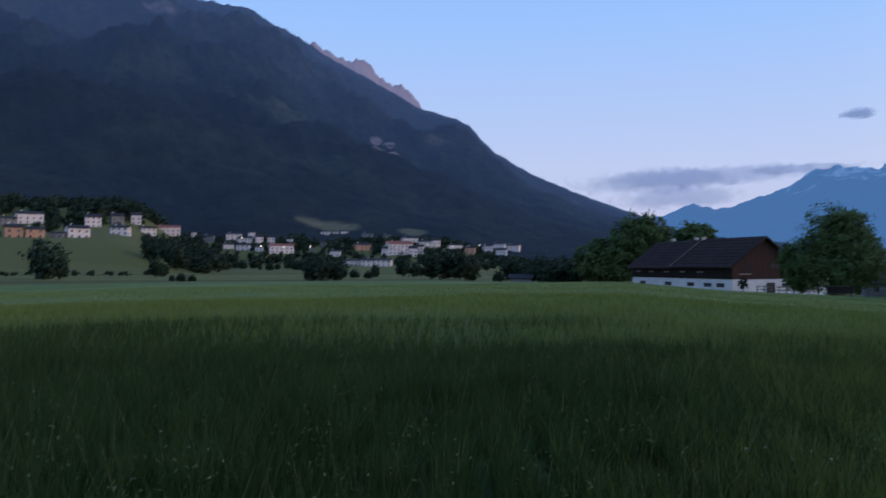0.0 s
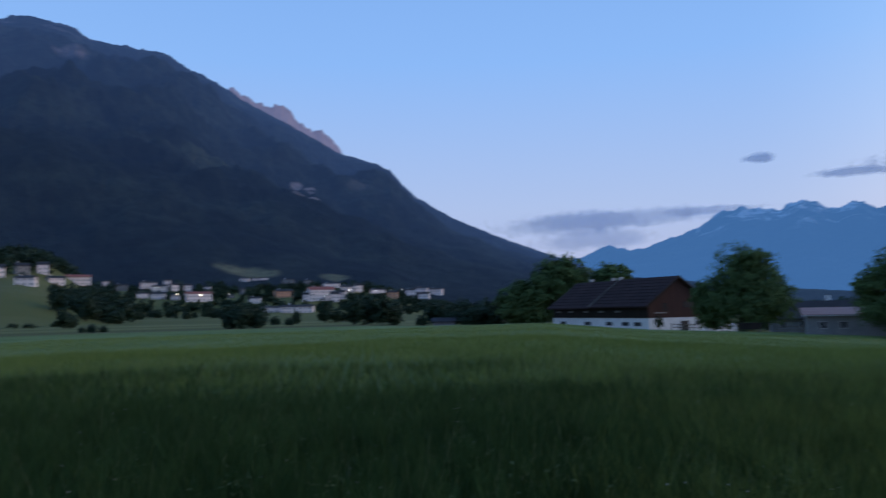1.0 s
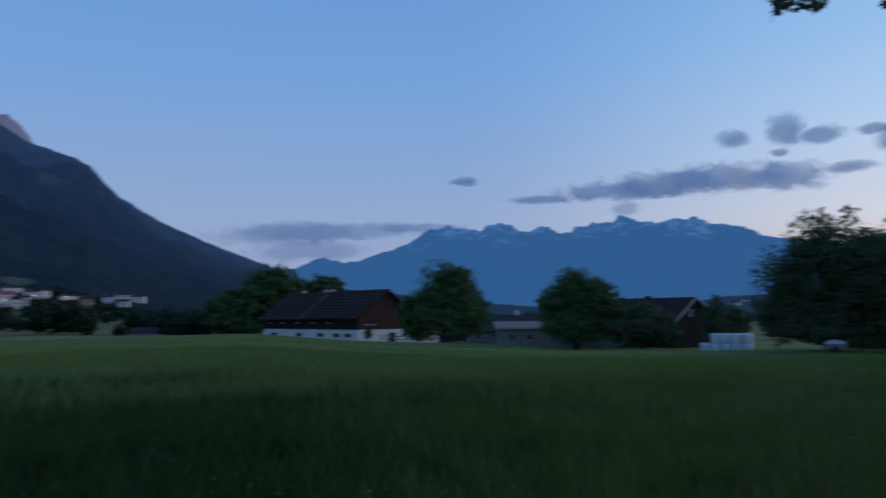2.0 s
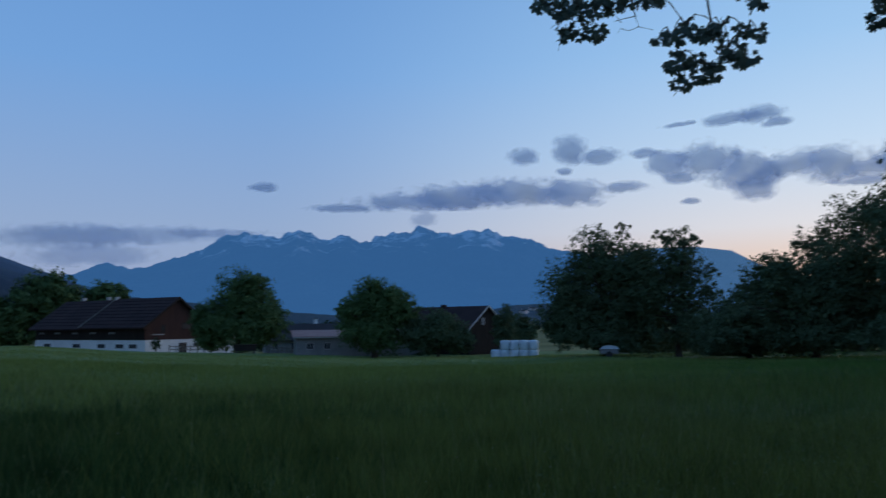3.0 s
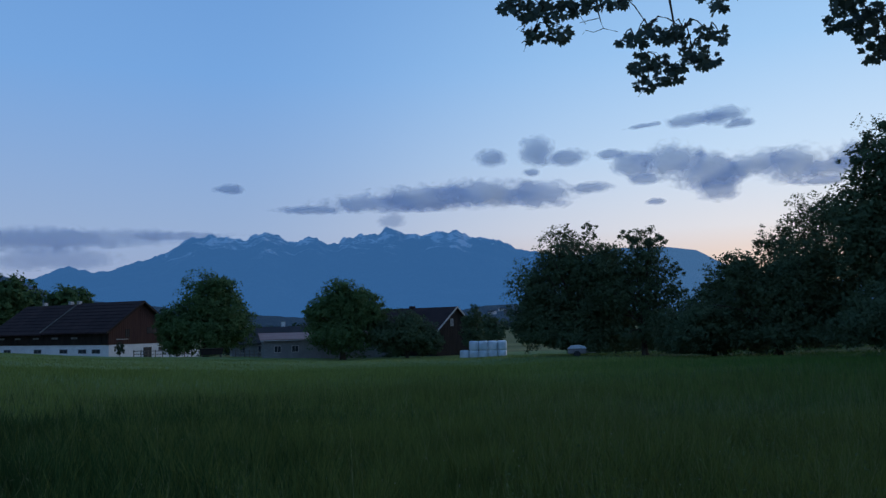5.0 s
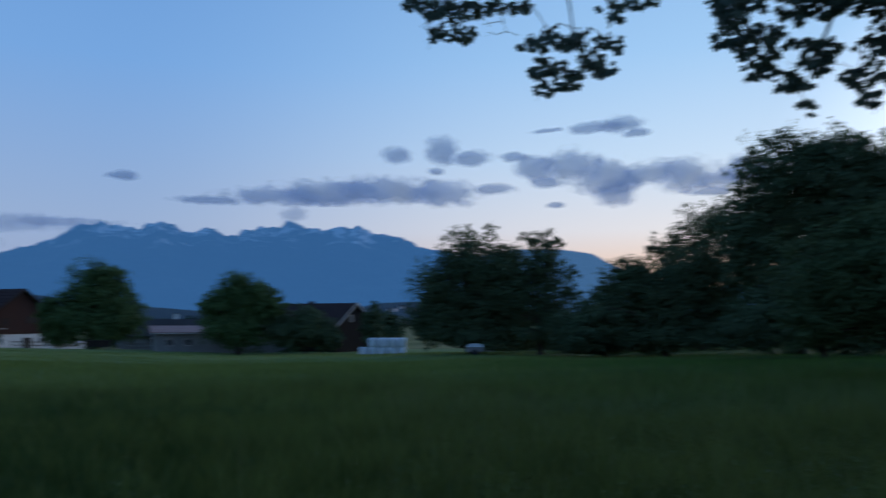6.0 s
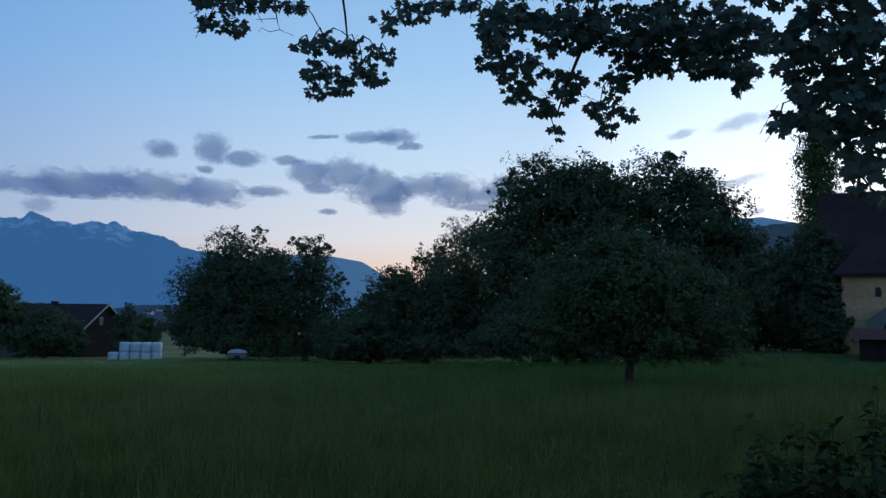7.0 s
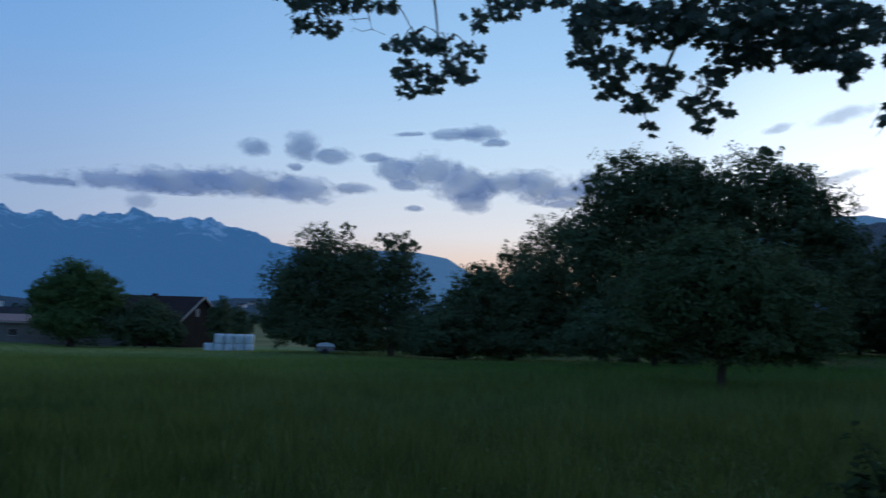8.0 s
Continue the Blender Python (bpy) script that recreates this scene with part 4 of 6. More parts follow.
def barn(p, turn):
    """The large barn: whitewashed ground floor, dark boarded loft, red-brown boarded gable, two roof sections."""
    ob = house_frame("barn", p, turn, "long dark timber barn on a whitewashed base", "barn")
    L, W, h, r, base = 33.0, 13.5, 4.9, 9.6, 2.3
    part("base_wall", boxed(-L / 2, L / 2, -W / 2, W / 2, -1.5, base), M_WHITE, ob, "whitewashed ground floor wall")
    part("loft_wall", boxed(-L / 2 + 0.1, L / 2 - 0.2, -W / 2 - 0.12, W / 2 + 0.12, base + 0.004, h), M_BOARD, ob, "dark boarded loft wall")
    part("gable_wall", prism([(-W / 2 - 0.1, base + 0.004), (W / 2 + 0.1, base + 0.004), (W / 2 + 0.1, h), (0, r), (-W / 2 - 0.1, h)], L / 2 - 0.19, L / 2 + 0.06, "x"), M_BOARD_RED, ob, "red-brown boarded gable")
    part("gable_wall", prism([(-W / 2 - 0.1, h), (W / 2 + 0.1, h), (0, r)], -L / 2, -L / 2 + 0.2, "x"), M_BOARD, ob)
    for i in range(int(W / 0.45)):
        y = -W / 2 + 0.225 + i * 0.45
        top = h + (r - h) * (1 - abs(y) / (W / 2)) - 0.1
        part("batten", boxed(L / 2 + 0.064, L / 2 + 0.10, y - 0.03, y + 0.03, base + 0.03, top), M_BOARD_RED, ob)
    for i in range(40):
        x = -L / 2 + 0.6 + i * 0.9
        if x < L / 2 - 0.4:
            part("post", boxed(x - 0.06, x + 0.06, -W / 2 - 0.2, -W / 2 - 0.124, base + 0.03, h), M_BOARD, ob)
    cut = -L / 2 + 15.5
    for x0, x1, lift in ((-L / 2 - 0.7, cut, 0.0), (cut + 0.004, L / 2 + 0.9, 0.16)):
        for s in (-1, 1):
            sl = (r - h) / (W / 2)
            y1 = s * (W / 2 + 1.2)
            z1 = h - sl * 1.2
            part("roof", prism([(0, r + 0.32 + lift), (y1, z1 + 0.32 + lift), (y1, z1 + 0.05 + lift), (0, r + 0.05 + lift)], x0, x1, "x"), M_ROOF, ob, "brown tiled roof slope")
            n = 9
            for k in range(1, n):
                y, z = y1 * k / n, r + (z1 - r) * k / n + 0.32 + lift
                part("tile_course", boxed(x0 + 0.02, x1 - 0.02, y - 0.06, y + 0.06, z - 0.02, z + 0.05), M_ROOF, ob)
    sl = (r - h) / (W / 2)
    part("verge", prism([(0, r + 0.66), (-W / 2 - 1.2, h - sl * 1.2 + 0.66), (-W / 2 - 1.2, h - sl * 1.2 + 0.5), (0, r + 0.5)], cut - 0.10, cut + 0.16, "x"), M_WOOD, ob, "pale verge board between the roof sections")
    for x in (-3.5, -1.0, -11.5):
        part("roof_vent", boxed(x, x + 0.7, -0.45, 0.3, r + 0.3, r + 0.9, 0.05), M_TRIM, ob, "small pale roof vent")
    for s in (-1, 1):
        part("barge_board", prism([(0, r + 0.45), (s * (W / 2 + 1.2), h - sl * 1.2 + 0.45), (s * (W / 2 + 1.2), h - sl * 1.2 + 0.05), (0, r + 0.05)], L / 2 + 0.905, L / 2 + 0.97, "x"), M_BOARD, ob)
    for x in (-14, -9.0, -3.5, 2.0, 7.5):
        window(ob, x, -W / 2 - 0.2, base + 1.0, 2.0, 0.5, "y-", M_BOARD, M_GREYWALL)
    for x in (-12.5, -3.2, 4.3, 9.5, 13.2):
        window(ob, x, -W / 2, 0.8, 2.2, 0.75, "y-", M_GREYWALL, M_DARK)
    window(ob, L / 2 + 0.06, 2.6, base + 1.8, 2.8, 1.2, "x+", M_BOARD, M_DARK)
    window(ob, L / 2 + 0.06, -3.0, base + 1.2, 0.9, 1.5, "x+", M_BOARD, M_DARK)
    part("sign_board", boxed(L / 2 + 0.11, L / 2 + 0.2, -5.4, -2.8, base + 0.85, base + 1.0), M_TRIM, ob, "pale board under the gable window")
    door = part("door", boxed(L / 2 + 0.004, L / 2 + 0.09, 0.6, 2.4, -0.5, 1.65), M_DARK, ob, "dark stable door")
    part("handle", boxed(L / 2 + 0.094, L / 2 + 0.14, 0.75, 0.85, 0.7, 0.9), M_METAL, door)
    window(ob, L / 2 + 0.004, 4.6, 0.9, 1.2, 0.7, "x+", M_GREYWALL, M_DARK)
    part("yard_wall", boxed(L / 2 + 0.01, L / 2 + 0.35, W / 2 + 0.1, W / 2 + 7.0, -1.5, 0.9), M_WHITE, ob, "low white yard wall")
    return ob


def corner_place(az, d, turn, lx, ly):
    """Centre of a building whose local corner (lx, ly) stands at that bearing and distance."""
    c = on_ground(az, d)
    off = Matrix.Rotation(radians(turn), 4, "Z") @ Vector((lx, ly, 0))
    return Vector((c.x - off.x, c.y - off.y, c.z))


BT = -20.05 - 52.0
barn(corner_place(-20.05, 150, BT, 16.5, -6.75), BT)


def fence(p0, p1, n, label):
    ob = thing("fence", Matrix.Translation(p0), label, "fence")
    v = p1 - p0
    for i in range(n + 1):
        q = v * (i / n)
        part("post", boxed(q.x - 0.06, q.x + 0.06, q.y - 0.06, q.y + 0.06, q.z - 0.3, q.z + 1.15), M_WOOD, ob)
    for z in (0.45, 0.95):
        vv, ff = tube([Vector((0, 0, z)), v * 0.5 + Vector((0, 0, z)), v + Vector((0, 0, z))], [0.05, 0.05, 0.05], 6)
        part_of("rail", mesh_from("rail", vv, ff, M_WOOD), ob)
    return ob


fence(on_ground(-21.6, 138), on_ground(-25.3, 134), 8, "grey wooden paddock fence beside the barn")
fence(on_ground(-28.2, 126), on_ground(-30.1, 124), 6, "grey wooden fence beside the low shed")


def shed(p, turn):
    """The tall dark shed with its gable towards the meadow."""
    ob = house_frame("shed", p, turn, "tall dark timber shed with a brown roof", "shed")
    L, W, h, r = 24.0, 9.0, 3.9, 7.1
    part("wall", gable_walls(L, W, h, r), M_BOARD, ob)
    gable_roof(ob, L, W, h, r, M_ROOF, 0.5, 0.2)
    sl = (r - h) / (W / 2)
    for s in (-1, 1):
        part("barge_board", prism([(0, r + 0.3), (s * (W / 2 + 0.5), h - sl * 0.5 + 0.3), (s * (W / 2 + 0.5), h - sl * 0.5 + 0.02), (0, r + 0.02)], L / 2 + 0.504, L / 2 + 0.56, "x"), M_TRIM, ob, "weathered pale barge board")
    for i in range(int(W / 0.4)):
        y = -W / 2 + 0.2 + i * 0.4
        part("batten", boxed(L / 2 + 0.004, L / 2 + 0.04, y - 0.03, y + 0.03, 0, h + (r - h) * (1 - abs(y) / (W / 2)) - 0.1), M_BOARD, ob)
    window(ob, L / 2 + 0.04, -0.9, h + 0.5, 0.7, 1.1, "x+", M_TRIM, M_GREYWALL)
    part("roof_vent", boxed(3.0, 3.8, -0.35, 0.35, r + 0.15, r + 0.55, 0.04), M_ROOF, ob)
    return ob


ST = -43.5 - 38.0
shed(corner_place(-42.35, 118, ST, 12.0, -4.5), ST)


def low_building(p, turn):
    """The long low outbuilding with a pale red sheet roof."""
    ob = house_frame("outbuilding", p, turn, "low grey outbuilding with a pale red roof", "outbuilding")
    L, W = 19.0, 6.0
    part("wall", prism([(-W / 2, -0.5), (W / 2, -0.5), (W / 2, 3.3), (-W / 2, 2.5)], -L / 2, L / 2, "x"), M_GREYWALL, ob)
    part("roof", prism([(-W / 2 - 0.5, 2.45), (W / 2 + 0.4, 3.34), (W / 2 + 0.4, 3.52), (-W / 2 - 0.5, 2.63)], -L / 2 - 0.5, L / 2 + 0.5, "x"), M_ROOF_PINK, ob, "pale red sheet roof")
    part("gutter", boxed(-L / 2 - 0.5, L / 2 + 0.5, -W / 2 - 0.62, -W / 2 - 0.51, 2.4, 2.54), M_TRIM, ob)
    for x in (-7.5, -5.0):
        window(ob, x, -W / 2, 0.7, 1.05, 1.0, "y-", M_TRIM, M_DARK)
    return ob


LT = -35.0 + 8.0
low_building(corner_place(-30.1, 118, LT, -9.5, -3.0), LT)


def farmhouse(name, p, turn, L, W, h, r, wall, roof, label, rows=2, chimneys=1, group="", cat="house", cols=0):
    ob = house_frame(name, p, turn, label, cat, group)
    part("wall", gable_walls(L, W, h, r), wall, ob)
    gable_roof(ob, L, W, h, r, roof, 0.5, 0.2)
    for c in range(chimneys):
        x = -L * 0.28 + c * L * 0.5
        ch = part("chimney", boxed(x - 0.35, x + 0.35, 0.3, 1.0, r - 0.8, r + 1.1), M_WHITE, ob)
        part("chimney_cap", boxed(x - 0.42, x + 0.42, 0.23, 1.07, r + 1.104, r + 1.2), M_GREYWALL, ch)
    n = cols or max(2, int(L / 3.2))
    for fl in range(rows):
        z = 0.9 + fl * 2.7
        if z + 1.3 > h:
            break
        for i in range(n):
            window(ob, -L / 2 + (i + 0.5) * L / n, -W / 2, z, 1.1, 1.25, "y-")
        for y in (-W / 4, W / 4):
            window(ob, L / 2, y, z, 1.0, 1.25, "x+")
            window(ob, -L / 2, y, z, 1.0, 1.25, "x-")
    return ob


farmhouse("farmhouse", on_ground(-30.4, 150), -25, 13, 9, 2.6, 5.2, M_GREYWALL, M_ROOF_GREY, "low farmhouse with dark roof and pale chimneys", 1, 2)


def feed_trough(az, d):
    p = on_ground(az, d)
    ob = thing("feed_trough", Matrix.Translation(p) @ pose(0, 0, 0, 0, 0, az + 6), "dark covered feed trough under the lime tree", "feed trough")
    part("body", prism([(-1.5, 0.35), (1.5, 0.35), (1.65, 1.15), (-1.65, 1.15)], -0.6, 0.6), M_BOARD, ob)
    part("lid", boxed(-1.72, 1.72, -0.7, 0.7, 1.154, 1.26, 0.03), M_BOARD, ob)
    for x in (-1.3, 1.3):
        for y in (-0.5, 0.5):
            part("leg", boxed(x - 0.07, x + 0.07, y - 0.07, y + 0.07, -0.1, 0.346), M_WOOD, ob)
    return ob


feed_trough(-26.6, 122)


# ---- wrapped bales and the white trailer ----
def bale(p, turn, r=0.62, w=1.25):
    bm = bmesh.new()
    k, rings = 20, [(-w / 2, 0.86), (-w / 2 + 0.10, 1.0), (-w / 6, 1.02), (w / 6, 1.0), (w / 2 - 0.10, 1.01), (w / 2, 0.85)]
    vs = []
    for x, s in rings:
        vs.append([bm.verts.new((r * s * math.cos(2 * math.pi * i / k), r * s * math.sin(2 * math.pi * i / k), x + w / 2)) for i in range(k)])
    for a, b in zip(vs, vs[1:]):
        for i in range(k):
            bm.faces.new((a[i], b[i], b[(i + 1) % k], a[(i + 1) % k]))
    bm.faces.new(vs[0])
    bm.faces.new(vs[-1][::-1])
    bmesh.ops.recalc_face_normals(bm, faces=bm.faces)
    me = bpy.data.meshes.new("silage_bale")
    bm.to_mesh(me)
    bm.free()
    me.polygons.foreach_set("use_smooth", [len(f.vertices) == 4 for f in me.polygons])
    me.materials.append(M_WRAP)
    ob = new("silage_bale", me)
    ob.matrix_world = Matrix.Translation(p) @ pose(0, 0, 0, 0, 0, turn)
    return tagged(ob, "upright round silage bale wrapped in white film", "silage bale", "stacked silage bales")


B0 = on_ground(-45.9, 108, 0.35)
u, w_ = direction(-45.9 - 90), direction(-45.9)
first = bale(B0 + u * -3.0, -45.9)
for i in range(5):
    for lv in range(2):
        if i == 0 and lv:
            continue
        for back in range(2):
            if i == 0 and not back:
                continue
            q = B0 + u * (-3.0 + i * 1.28) + w_ * (back * 1.3)
            q.z = B0.z + lv * 1.25
            copy_thing(first, Matrix.Translation(q) @ pose(0, 0, 0, 0, 0, -45.9 + 30 * ((i * 7 + lv * 3) % 5)))


def trailer(az, d):
    p = on_ground(az, d, 0.12)
    ob = thing("trailer", Matrix.Translation(p) @ pose(0, 0, 0, 0, 0, az), "small white covered trailer under the trees", "trailer")
    part("body", boxed(-0.9, 0.9, -0.7, 0.7, 0.35, 0.85, 0.06), M_GREYWALL, ob)
    part("cover", prism([(-0.92, 0.854), (0.92, 0.854), (0.8, 1.06), (0.1, 1.22), (-0.6, 1.14)], -0.72, 0.72), M_WRAP, ob, "white tarpaulin cover")
    for s in (-1, 1):
        vv, ff = tube([Vector((0, s * 0.72, 0.32)), Vector((0, s * 0.9, 0.32))], [0.32, 0.32], 16)
        part_of("wheel", mesh_from("wheel", vv, ff, M_DARK), ob)
    vv, ff = tube([Vector((0.9, 0, 0.45)), Vector((1.9, 0, 0.42))], [0.05, 0.04], 6)
    part_of("drawbar", mesh_from("drawbar", vv, ff, M_METAL), ob)
    return ob


trailer(-52.3, 80)


# ---- the manor behind the hedge trees ----
def manor(az, d, turn):
    p = on_ground(az, d)
    p.z = EYE + math.tan(radians(-1.2)) * d
    ob = thing("manor_house", Matrix.Translation(p) @ pose(0, 0, 0, 0, 0, turn), "old ochre manor house with steep dark roofs", "house")
    # main house: ridge along x, to the right of the hedge
    L, W, h, r = 26.0, 12.0, 8.2, 14.7
    part("wall", gable_walls(L, W, h, r), M_STONE, ob)
    gable_roof(ob, L, W, h, r, M_ROOF, 0.5, 0.25)
    # the apse-like wing in front, under its own lower roof
    wing = part("wing_wall", boxed(-L / 2 + 1.6, -L / 2 + 11, -W / 2 - 4.0, -W / 2 - 0.004, -0.5, 6.6), M_STONE, ob, "ochre plastered wing wall")
    bm = bmesh.new()
    x0, x1, ya, yb = -L / 2 + 1.0, -L / 2 + 11.6, -W / 2 - 4.5, -W / 2 - 0.01
    low = [bm.verts.new(c) for c in ((x0, ya, 6.5), (x1, ya, 6.5), (x1, yb, 6.5), (x0, yb, 6.5))]
    eave = [bm.verts.new(c) for c in ((x0, ya, 6.75), (x1, ya, 6.75), (x1, yb, 6.75), (x0, yb, 6.75))]
    tops = [bm.verts.new(c) for c in ((x0 + 2.6, yb, 10.3), (x1, yb, 10.3))]
    for f in ((low[3], low[2], low[1], low[0]), (low[0], low[1], eave[1], eave[0]), (low[1], low[2], eave[2], eave[1]), (low[2], low[3], eave[3], eave[2]), (low[3], low[0], eave[0], eave[3]),
              (eave[0], eave[1], tops[1], tops[0]), (eave[1], eave[2], tops[1]), (eave[3], eave[0], tops[0]), (eave[2], eave[3], tops[0], tops[1])):
        bm.faces.new(f)
    bmesh.ops.recalc_face_normals(bm, faces=bm.faces)
    part("wing_roof", bm, M_ROOF, ob, "dark tiled hipped roof of the wing")
    for x in (-L / 2 + 4.2, -L / 2 + 7.4):
        pts = [(-0.17, 0), (0.17, 0), (0.17, 0.52), (0.12, 0.66), (0, 0.72), (-0.12, 0.66), (-0.17, 0.52)]
        bm = prism([(x + a, 4.9 + c) for a, c in pts], -W / 2 - 4.06, -W / 2 - 4.004)
        win = part("window", bm, M_DARK, ob, "small arched window")
        part("surround", prism([(x + a * 1.35, 4.85 + c * 1.12) for a, c in pts], -W / 2 - 4.045, -W / 2 - 4.002), M_WALLSTONE, win)
    # gabled porch with an arched opening
    part("porch_wall", prism([(-L / 2 + 3.4, -0.5), (-L / 2 + 6.4, -0.5), (-L / 2 + 6.4, 3.0), (-L / 2 + 4.9, 4.1), (-L / 2 + 3.4, 3.0)], -W / 2 - 7.0, -W / 2 - 4.07), M_WALLSTONE, ob, "grey gabled porch")
    part("porch_window", prism([(-L / 2 + 4.5, 1.7), (-L / 2 + 5.4, 1.7), (-L / 2 + 5.4, 2.6), (-L / 2 + 4.95, 2.95), (-L / 2 + 4.5, 2.6)], -W / 2 - 7.05, -W / 2 - 7.004), M_DARK, ob)
    return ob


manor(-101.7, 82, -101.7 + 6)


def garden_wall():
    p0, p1 = on_ground(-91.2, 74), on_ground(-99, 72)
    ob = thing("garden_wall", Matrix.Translation(p0), "grey stone garden wall before the manor", "wall")
    v = p1 - p0
    a = math.atan2(v.y, v.x)
    n = 12
    L = v.length
    ob.matrix_world = Matrix.Translation(p0) @ Matrix.Rotation(a, 4, "Z")
    part("wall_body", boxed(0, L, -0.25, 0.25, -0.6, 3.4), M_WALLSTONE, ob)
    for i in range(n):
        part("coping_stone", boxed(i * L / n + 0.01, (i + 1) * L / n - 0.01, -0.34, 0.34, 3.404, 3.55, 0.02), M_WALLSTONE, ob)
    return ob


garden_wall()


def lean_shed(az, d):
    p = on_ground(az, d)
    ob = thing("garden_shed", Matrix.Translation(p) @ pose(0, 0, 0, 0, 0, az), "small dark garden shed with a red tiled roof", "shed")
    part("wall", boxed(-1.5, 2.6, -0.9, 0.9, -0.3, 1.5), M_BOARD, ob)
    part("roof", prism([(-1.3, 1.45), (0, 2.0), (0, 2.15), (-1.5, 1.45)], -1.9, 3.0, "x"), M_ROOF_OLD_RED, ob, "red tiled roof slope")
    part("roof", prism([(1.3, 1.45), (0, 2.0), (0, 2.15), (1.5, 1.45)], -1.9, 3.0, "x"), M_ROOF_OLD_RED, ob)
    part("disc", prism([(2.0 + 0.62 * math.cos(k * math.pi / 9), 1.0 + 0.9 * math.sin(k * math.pi / 9)) for k in range(18)], -1.02, -0.93), M_WHITE, ob, "round white panel")
    return ob


lean_shed(-95.8, 60)


# ---- the village at the mountain's foot ----
VILLAGE = "houses of the village"
rngv = random.Random(5)


LABELS = {"white": "pale plastered house on the slope", "orange": "orange plastered house with grey roof", "red": "pale house with a red tiled roof", "grey": "grey house among trees"}
WALLS = {"white": M_PALE, "orange": M_ORANGE, "red": M_PALE, "grey": M_GREYWALL}
ROOFS = {"white": M_ROOF_GREY, "orange": M_ROOF_GREY, "red": M_ROOF_RED, "grey": M_ROOF_GREY}
HOUSES = []


def stand(az, el):
    """Distance at which the slope over the valley rises to that elevation."""
    for d in range(390, 1100, 4):
        p = at(az, d)
        z = float(height(p.x, p.y))
        if d > 724:
            z = max(z, ridge_z(WEST, az, (d - WEST["near"]) / (WEST["far"] - WEST["near"]))[2])
        if z - EYE > math.tan(radians(el)) * d:
            break
    return d, z


def village_house(az, el, wide, tall, kind):
    """A house at a bearing and elevation on the slope, its breadth and height in degrees of view."""
    d, z = stand(az, el)
    L, H = radians(wide) * d, radians(tall) * d
    W = min(max(L * 0.7, 6.0), 11.0)
    h = H * 0.78 + 1.2
    p = at(az, d, z - 1.2)
    HOUSES.append((az, d, wide / 2, z))
    return farmhouse("village_house", p, az + rngv.uniform(-16, 16), L, W, h, h + H * 0.24, WALLS[kind], ROOFS[kind], LABELS[kind], 3, 1 if L > 8 else 0, VILLAGE)


HILL = [(28.51, 1.81, 1.01, 0.79, "orange"), (27.33, 1.83, 1.10, 0.65, "orange"), (27.64, 2.73, 1.51, 0.73, "white"), (24.82, 1.87, 1.35, 0.74, "white"), (23.90, 2.56, 0.96, 0.82, "white"), (22.43, 2.74, 0.81, 0.68, "grey"), (22.18, 2.10, 1.16, 0.56, "white"), (21.22, 2.84, 0.64, 0.72, "white"), (20.48, 2.12, 0.97, 0.50, "white"), (19.21, 2.10, 1.57, 0.62, "red"), (28.83, 2.59, 0.88, 0.50, "grey"), (25.99, 1.85, 0.79, 0.33, "grey")]
UPPER = [(17.48, 1.94, 0.35, 0.30, "white"), (16.50, 1.70, 0.70, 0.38, "grey"), (14.80, 1.80, 1.08, 0.42, "white"), (15.18, 1.15, 0.71, 0.39, "white"), (14.05, 1.60, 0.98, 0.42, "white"), (14.16, 1.06, 0.90, 0.46, "white"), (13.60, 1.98, 0.44, 0.35, "white"), (13.11, 1.55, 0.47, 0.58, "white"), (12.29, 1.58, 0.49, 0.50, "white"), (13.05, 1.01, 0.51, 0.42, "white"), (11.59, 0.94, 1.68, 0.59, "red"), (10.97, 1.64, 0.38, 0.27, "white"), (9.38, 1.06, 0.38, 0.24, "grey"), (8.46, 2.24, 0.62, 0.20, "white"), (7.75, 2.23, 0.43, 0.16, "white"), (7.12, 2.22, 0.51, 0.20, "white"), (8.65, 1.29, 0.31, 0.47, "grey")]
LOWER = [(7.75, 0.68, 0.74, 0.40, "white"), (5.82, 1.08, 1.18, 0.52, "orange"), (6.53, 0.02, 1.33, 0.40, "white"), (4.78, -0.02, 2.17, 0.52, "white"), (3.19, 0.84, 1.79, 0.88, "red"), (4.05, 0.73, 0.79, 0.56, "white"), (2.17, 0.65, 0.56, 0.69, "white"), (1.65, 0.93, 0.49, 0.56, "white"), (2.44, 1.75, 1.12, 0.28, "white"), (1.28, 1.33, 0.88, 0.48, "white"), (0.53, 1.35, 0.60, 0.57, "white"), (-0.84, 1.16, 1.01, 0.37, "white"), (-1.96, 0.86, 0.73, 0.53, "orange"), (-3.24, 0.95, 0.70, 0.45, "white"), (-4.04, 1.22, 0.90, 0.37, "white"), (-4.24, 0.73, 0.73, 0.49, "white"), (-5.08, 1.04, 0.94, 0.45, "white"), (5.46, 2.04, 0.78, 0.24, "grey"), (4.07, 2.02, 0.55, 0.24, "grey")]
for row in HILL + UPPER + LOWER:
    village_house(*row)


def hides_house(az, d, half, top):
    """Whether a tree that high would stand before a house of the village."""
    return any(d < hd and abs(az - ha) < hw + half and (top - EYE) / d > (hz + 1.5 - EYE) / hd for ha, hd, hw, hz in HOUSES)


